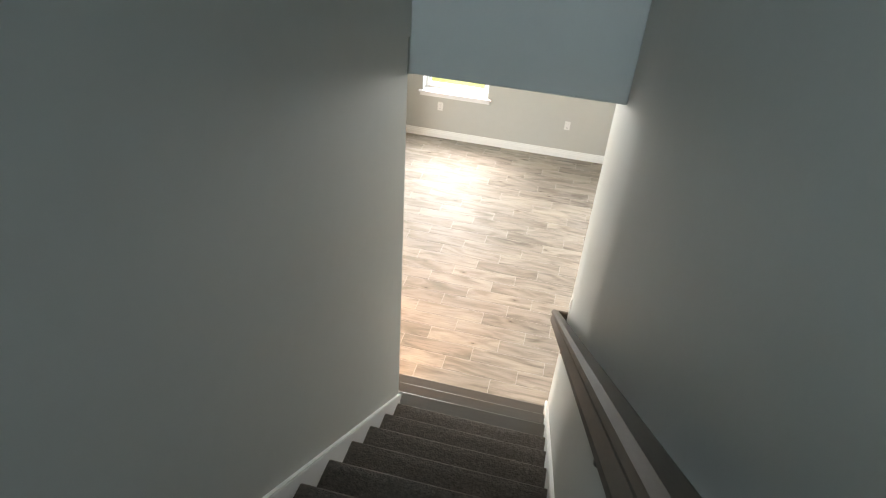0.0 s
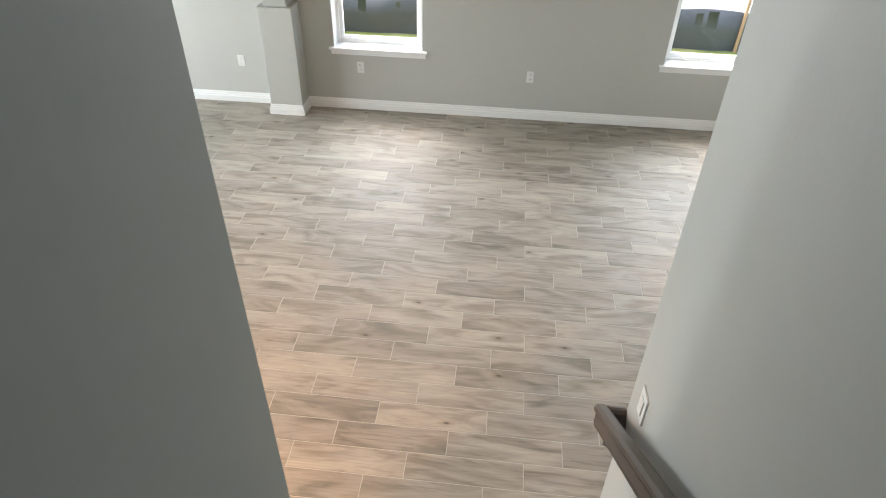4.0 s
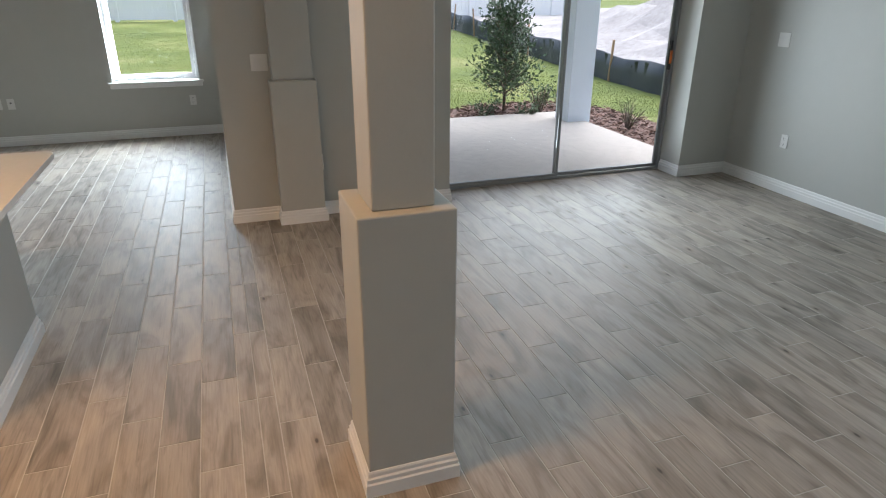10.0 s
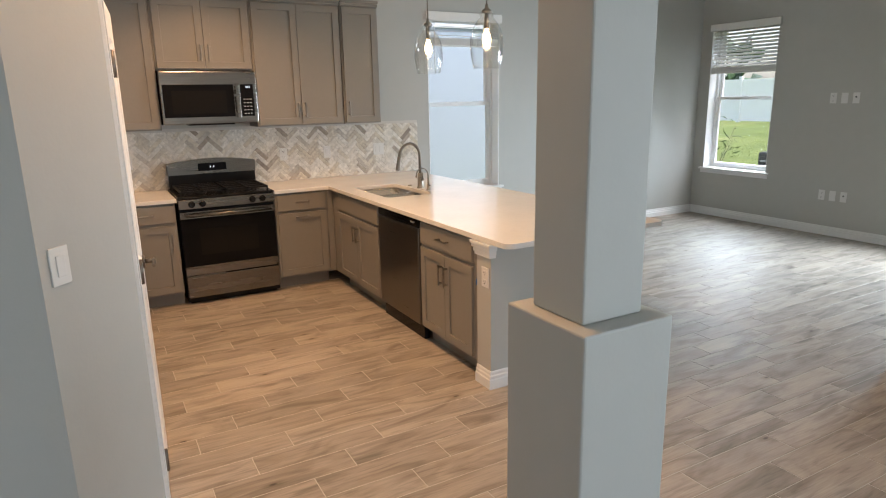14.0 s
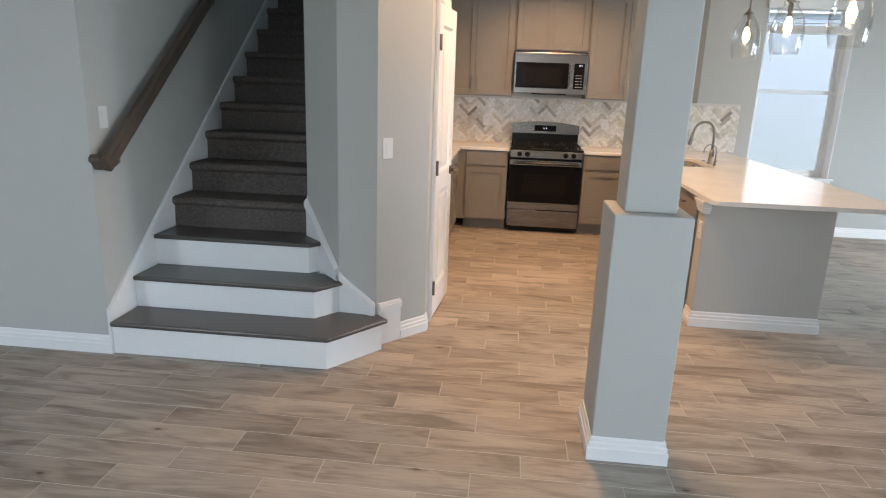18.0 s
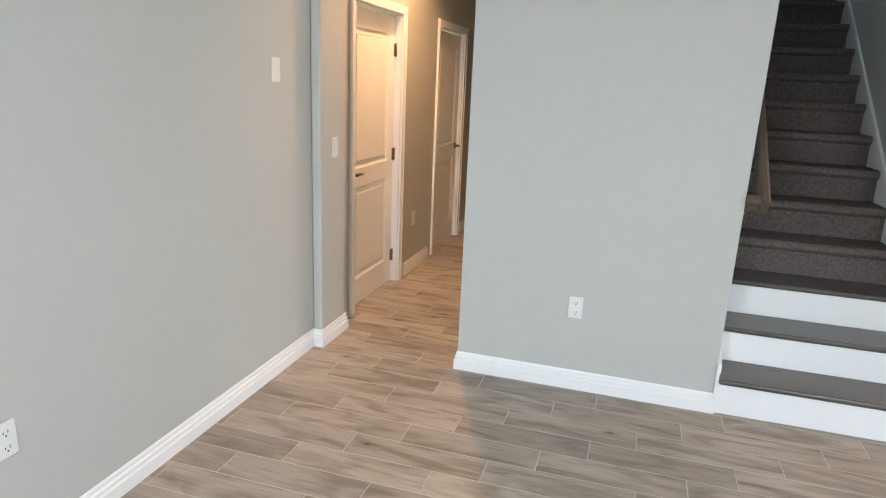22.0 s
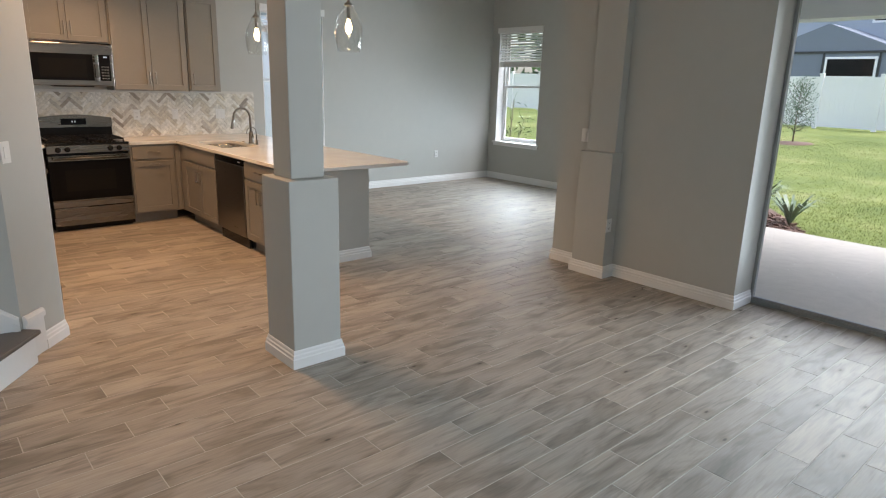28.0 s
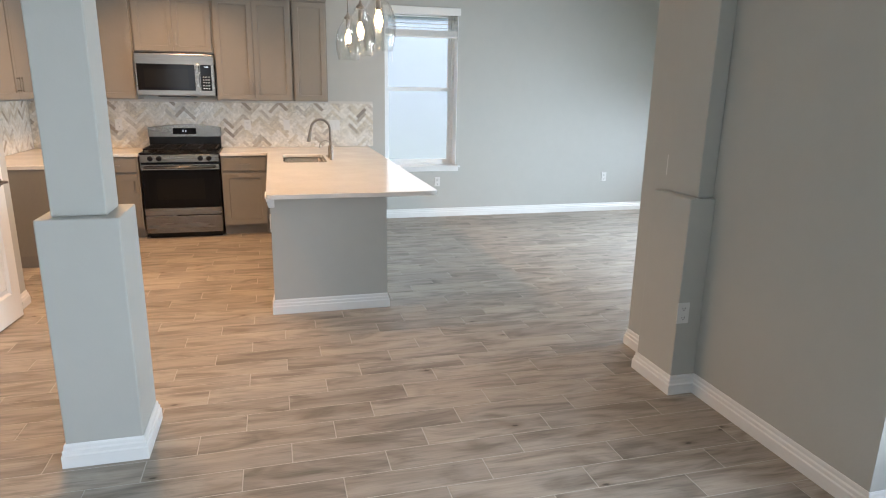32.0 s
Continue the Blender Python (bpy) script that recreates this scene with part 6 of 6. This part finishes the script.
part("wall", boxes((-11.2, -8.5, -0.3, 3.0, -4.6, 6.2)), SIDING, sh)
part("soffit", boxes((-11.7, -9.0, 6.2, 3.5, -4.1, 6.4)), TRIM, sh)
part("roof", boxes((-11.7, -9.0, 6.4, 3.5, -4.1, 6.7)), ROOF, sh)
part("band", boxes((-11.2, -4.6, 2.75, 3.0, -4.56, 2.95)), TRIM, sh)
# woods on the horizon
bm = bmesh.new()
for i in range(150):
    a = rnd.uniform(0, 6.283)
    x, y = math.cos(a) * rnd.uniform(85, 130), math.sin(a) * rnd.uniform(85, 130)
    h = rnd.uniform(6, 11)
    for k in range(26):
        leaf(bm, (x + rnd.gauss(0, 2), y + rnd.gauss(0, 2), h * rnd.uniform(0.15, 0.95)), (rnd.gauss(0, 1), rnd.gauss(0, 1), rnd.gauss(0, 0.6)), rnd.uniform(1.5, 3.2), 0.9)
tagged(part("far_woods", bm, LEAF), "belt of far green trees", "trees", kind="stuff")

# ---------------------------------------------------------------- floor planks
PW, PL, GAP = 0.160, 0.620, 0.0046
REGIONS = [  # plan rectangles that the floor covers
    (WEST, NORTH, -1.11, 2.80), (WING, 2.80, SOUTH, EAST), (-1.11, 2.72, 1.29, 2.80), (1.29, -1.60, SOUTH + 0.06, 2.80), (WING - 0.28, 4.575, WING, 6.95)]


def plank_rows():
    """All planks as (x0, x1, y0, y1): rows 0.16 m deep, each a third of a plank on from the last."""
    for k in range(int(math.floor(NORTH / PW)) - 1, int(EAST / PW) + 1):
        y0, y1 = k * PW, (k + 1) * PW
        first = -3.015 + 0.207 * (k - 16)
        for n in range(-16, 16):
            x0 = first + n * PL
            best = []
            for rx0, ry0, rx1, ry1 in REGIONS:
                a, b, c, d = max(x0, rx0), min(x0 + PL, rx1), max(y0, ry0), min(y1, ry1)
                if b - a > 0.012 and d - c > 0.012:
                    best.append((a, b, c, d))
            # join the pieces of one plank that meet
            best.sort()
            while len(best) > 1 and abs(best[0][1] - best[1][0]) < 1e-3 and best[0][2:] == best[1][2:]:
                best[0:2] = [(best[0][0], best[1][1], *best[0][2:])]
            yield from best


def plank_mesh(bm, x0, x1, y0, y1, g=GAP / 2):
    """A plank with a softly arrised top edge."""
    e = 0.0016
    low = [bm.verts.new((x, y, -0.0050)) for x, y in ((x0 + g, y0 + g), (x1 - g, y0 + g), (x1 - g, y1 - g), (x0 + g, y1 - g))]
    mid = [bm.verts.new((v.co.x, v.co.y, -0.0009)) for v in low]
    top = [bm.verts.new((x, y, 0.0)) for x, y in ((x0 + g + e, y0 + g + e), (x1 - g - e, y0 + g + e), (x1 - g - e, y1 - g - e), (x0 + g + e, y1 - g - e))]
    bm.faces.new(top)
    for a, b in ((low, mid), (mid, top)):
        for i in range(4):
            bm.faces.new((a[i], a[(i + 1) % 4], b[(i + 1) % 4], b[i]))


floor_ob = bpy.data.objects["floor"]
rest, whole, count = bmesh.new(), None, 0
for x0, x1, y0, y1 in plank_rows():
    near = -3.9 < x0 and x1 < 0.9 and 3.6 < y0 and y1 < 7.3
    if near and count < 300 and x1 - x0 > PL - 0.001 and y1 - y0 > PW - 0.001:
        if whole is None:
            bm = bmesh.new()
            plank_mesh(bm, -PL / 2, PL / 2, -PW / 2, PW / 2)
            whole = mesh_of("plank", bm, PLANK)
        o = new("plank", whole)
        o.parent = floor_ob
        o.location = ((x0 + x1) / 2, (y0 + y1) / 2, 0)
        count += 1
    else:
        plank_mesh(rest, x0, x1, y0, y1)
tagged(part("planks", rest, PLANK, floor_ob, "wood-look porcelain planks, beige-grey"), kind="stuff")

# ---------------------------------------------------------------- herringbone backsplash
TL, TW, TG, TT = 0.144, 0.036, 0.0016, 0.008


def clip(poly, axis, limit, keep_low):
    """A polygon cut off at one coordinate."""
    out = []
    for p, q in zip(poly, poly[1:] + poly[:1]):
        ip, iq = (p[axis] <= limit) == keep_low or p[axis] == limit, (q[axis] <= limit) == keep_low or q[axis] == limit
        if ip:
            out.append(p)
        if ip != iq:
            s = (limit - p[axis]) / (q[axis] - p[axis])
            out.append((p[0] + s * (q[0] - p[0]), p[1] + s * (q[1] - p[1])))
    return out


def tile_prism(bm, poly, to3):
    """A thin tile with eased edges; to3 maps (u, v, height) to the world."""
    cu, cv = sum(p[0] for p in poly) / len(poly), sum(p[1] for p in poly) / len(poly)
    rings = []
    for h, e in ((0.0, 0.0), (TT - 0.0012, 0.0), (TT, 0.0012)):
        rings.append([bm.verts.new(to3(u + (cu - u) * e / 0.03, v + (cv - v) * e / 0.03, h)) for u, v in poly])
    k = len(poly)
    for a, b in zip(rings, rings[1:]):
        for i in range(k):
            bm.faces.new((a[i], a[(i + 1) % k], b[(i + 1) % k], b[i]))
    bm.faces.new(rings[-1])


def herringbone(parent, u0, u1, v0, v1, to3, m3, whole_parts):
    """Tiles at 45 degrees over a rectangle of wall; whole ones are parts, cut ones one joined part."""
    n4 = int(round(TL / TW))
    c = math.sqrt(0.5)
    cut, made = bmesh.new(), {}
    for s in range(-170, 171):
        for t in range(-24, 25):
            for flat in (True, False):
                a0, b0 = (s + 2 * n4 * t) * TW, (s if flat else s + 1) * TW
                w, h = (TL, TW) if flat else (TW, TL)
                g = TG / 2
                sq = [(a0 + g, b0 + g), (a0 + w - g, b0 + g), (a0 + w - g, b0 + h - g), (a0 + g, b0 + h - g)]
                poly = [(c * (a - b), c * (a + b)) for a, b in sq]
                us, vs = [p[0] for p in poly], [p[1] for p in poly]
                poly = [(p[0] + u0, p[1] + v0) for p in poly]
                if max(us) + u0 < u0 or min(us) + u0 > u1 or max(vs) + v0 < v0 or min(vs) + v0 > v1:
                    continue
                inner = min(us) >= 0 and max(us) <= u1 - u0 and min(vs) >= 0 and max(vs) <= v1 - v0
                if inner and whole_parts:
                    if flat not in made:
                        bm = bmesh.new()
                        tile_prism(bm, [(c * (a - b), c * (a + b)) for a, b in ((g - w / 2, g - h / 2), (w / 2 - g, g - h / 2), (w / 2 - g, h / 2 - g), (g - w / 2, h / 2 - g))], lambda u, v, hh: m3 @ Vector((u, v, hh)))
                        made[flat] = mesh_of("tile", bm, MARBLE)
                    o = new("tile", made[flat])
                    o.parent = parent
                    o.location = to3(sum(p[0] for p in poly) / 4, sum(p[1] for p in poly) / 4, 0.0)
                    continue
                for axis, limit, low in ((0, u0, False), (0, u1, True), (1, v0, False), (1, v1, True)):
                    poly = clip(poly, axis, limit, low) if poly else poly
                if len(poly) > 2 and max(p[0] for p in poly) - min(p[0] for p in poly) > 0.003 and max(p[1] for p in poly) - min(p[1] for p in poly) > 0.003:
                    tile_prism(cut, poly, to3)
    tagged(part("cut_tiles", cut, MARBLEI, parent, "cut marble mosaic pieces"), kind="stuff")


splash = structure("backsplash", boxes((-4.80, NORTH + 0.0005, CT + 0.001, -1.112, NORTH + 0.004, 1.438)), TGROUT, "herringbone marble mosaic backsplash behind the range", "backsplash")
herringbone(splash, -4.80, -1.125, CT + 0.002, 1.412, lambda u, v, h: Vector((u, NORTH + 0.003 + h, v)), Matrix(((1, 0, 0), (0, 0, 1), (0, 1, 0))), True)
splash2 = structure("backsplash_side", boxes((-1.1145, NORTH + 0.013, CT + 0.001, -1.1105, 0.10, 1.412)), TGROUT, "herringbone marble mosaic backsplash on the stair-side wall", "backsplash")
herringbone(splash2, NORTH + 0.014, 0.10, CT + 0.002, 1.412, lambda u, v, h: Vector((-1.1135 - h, u, v)), Matrix(((0, 0, -1), (1, 0, 0), (0, 1, 0))), False)
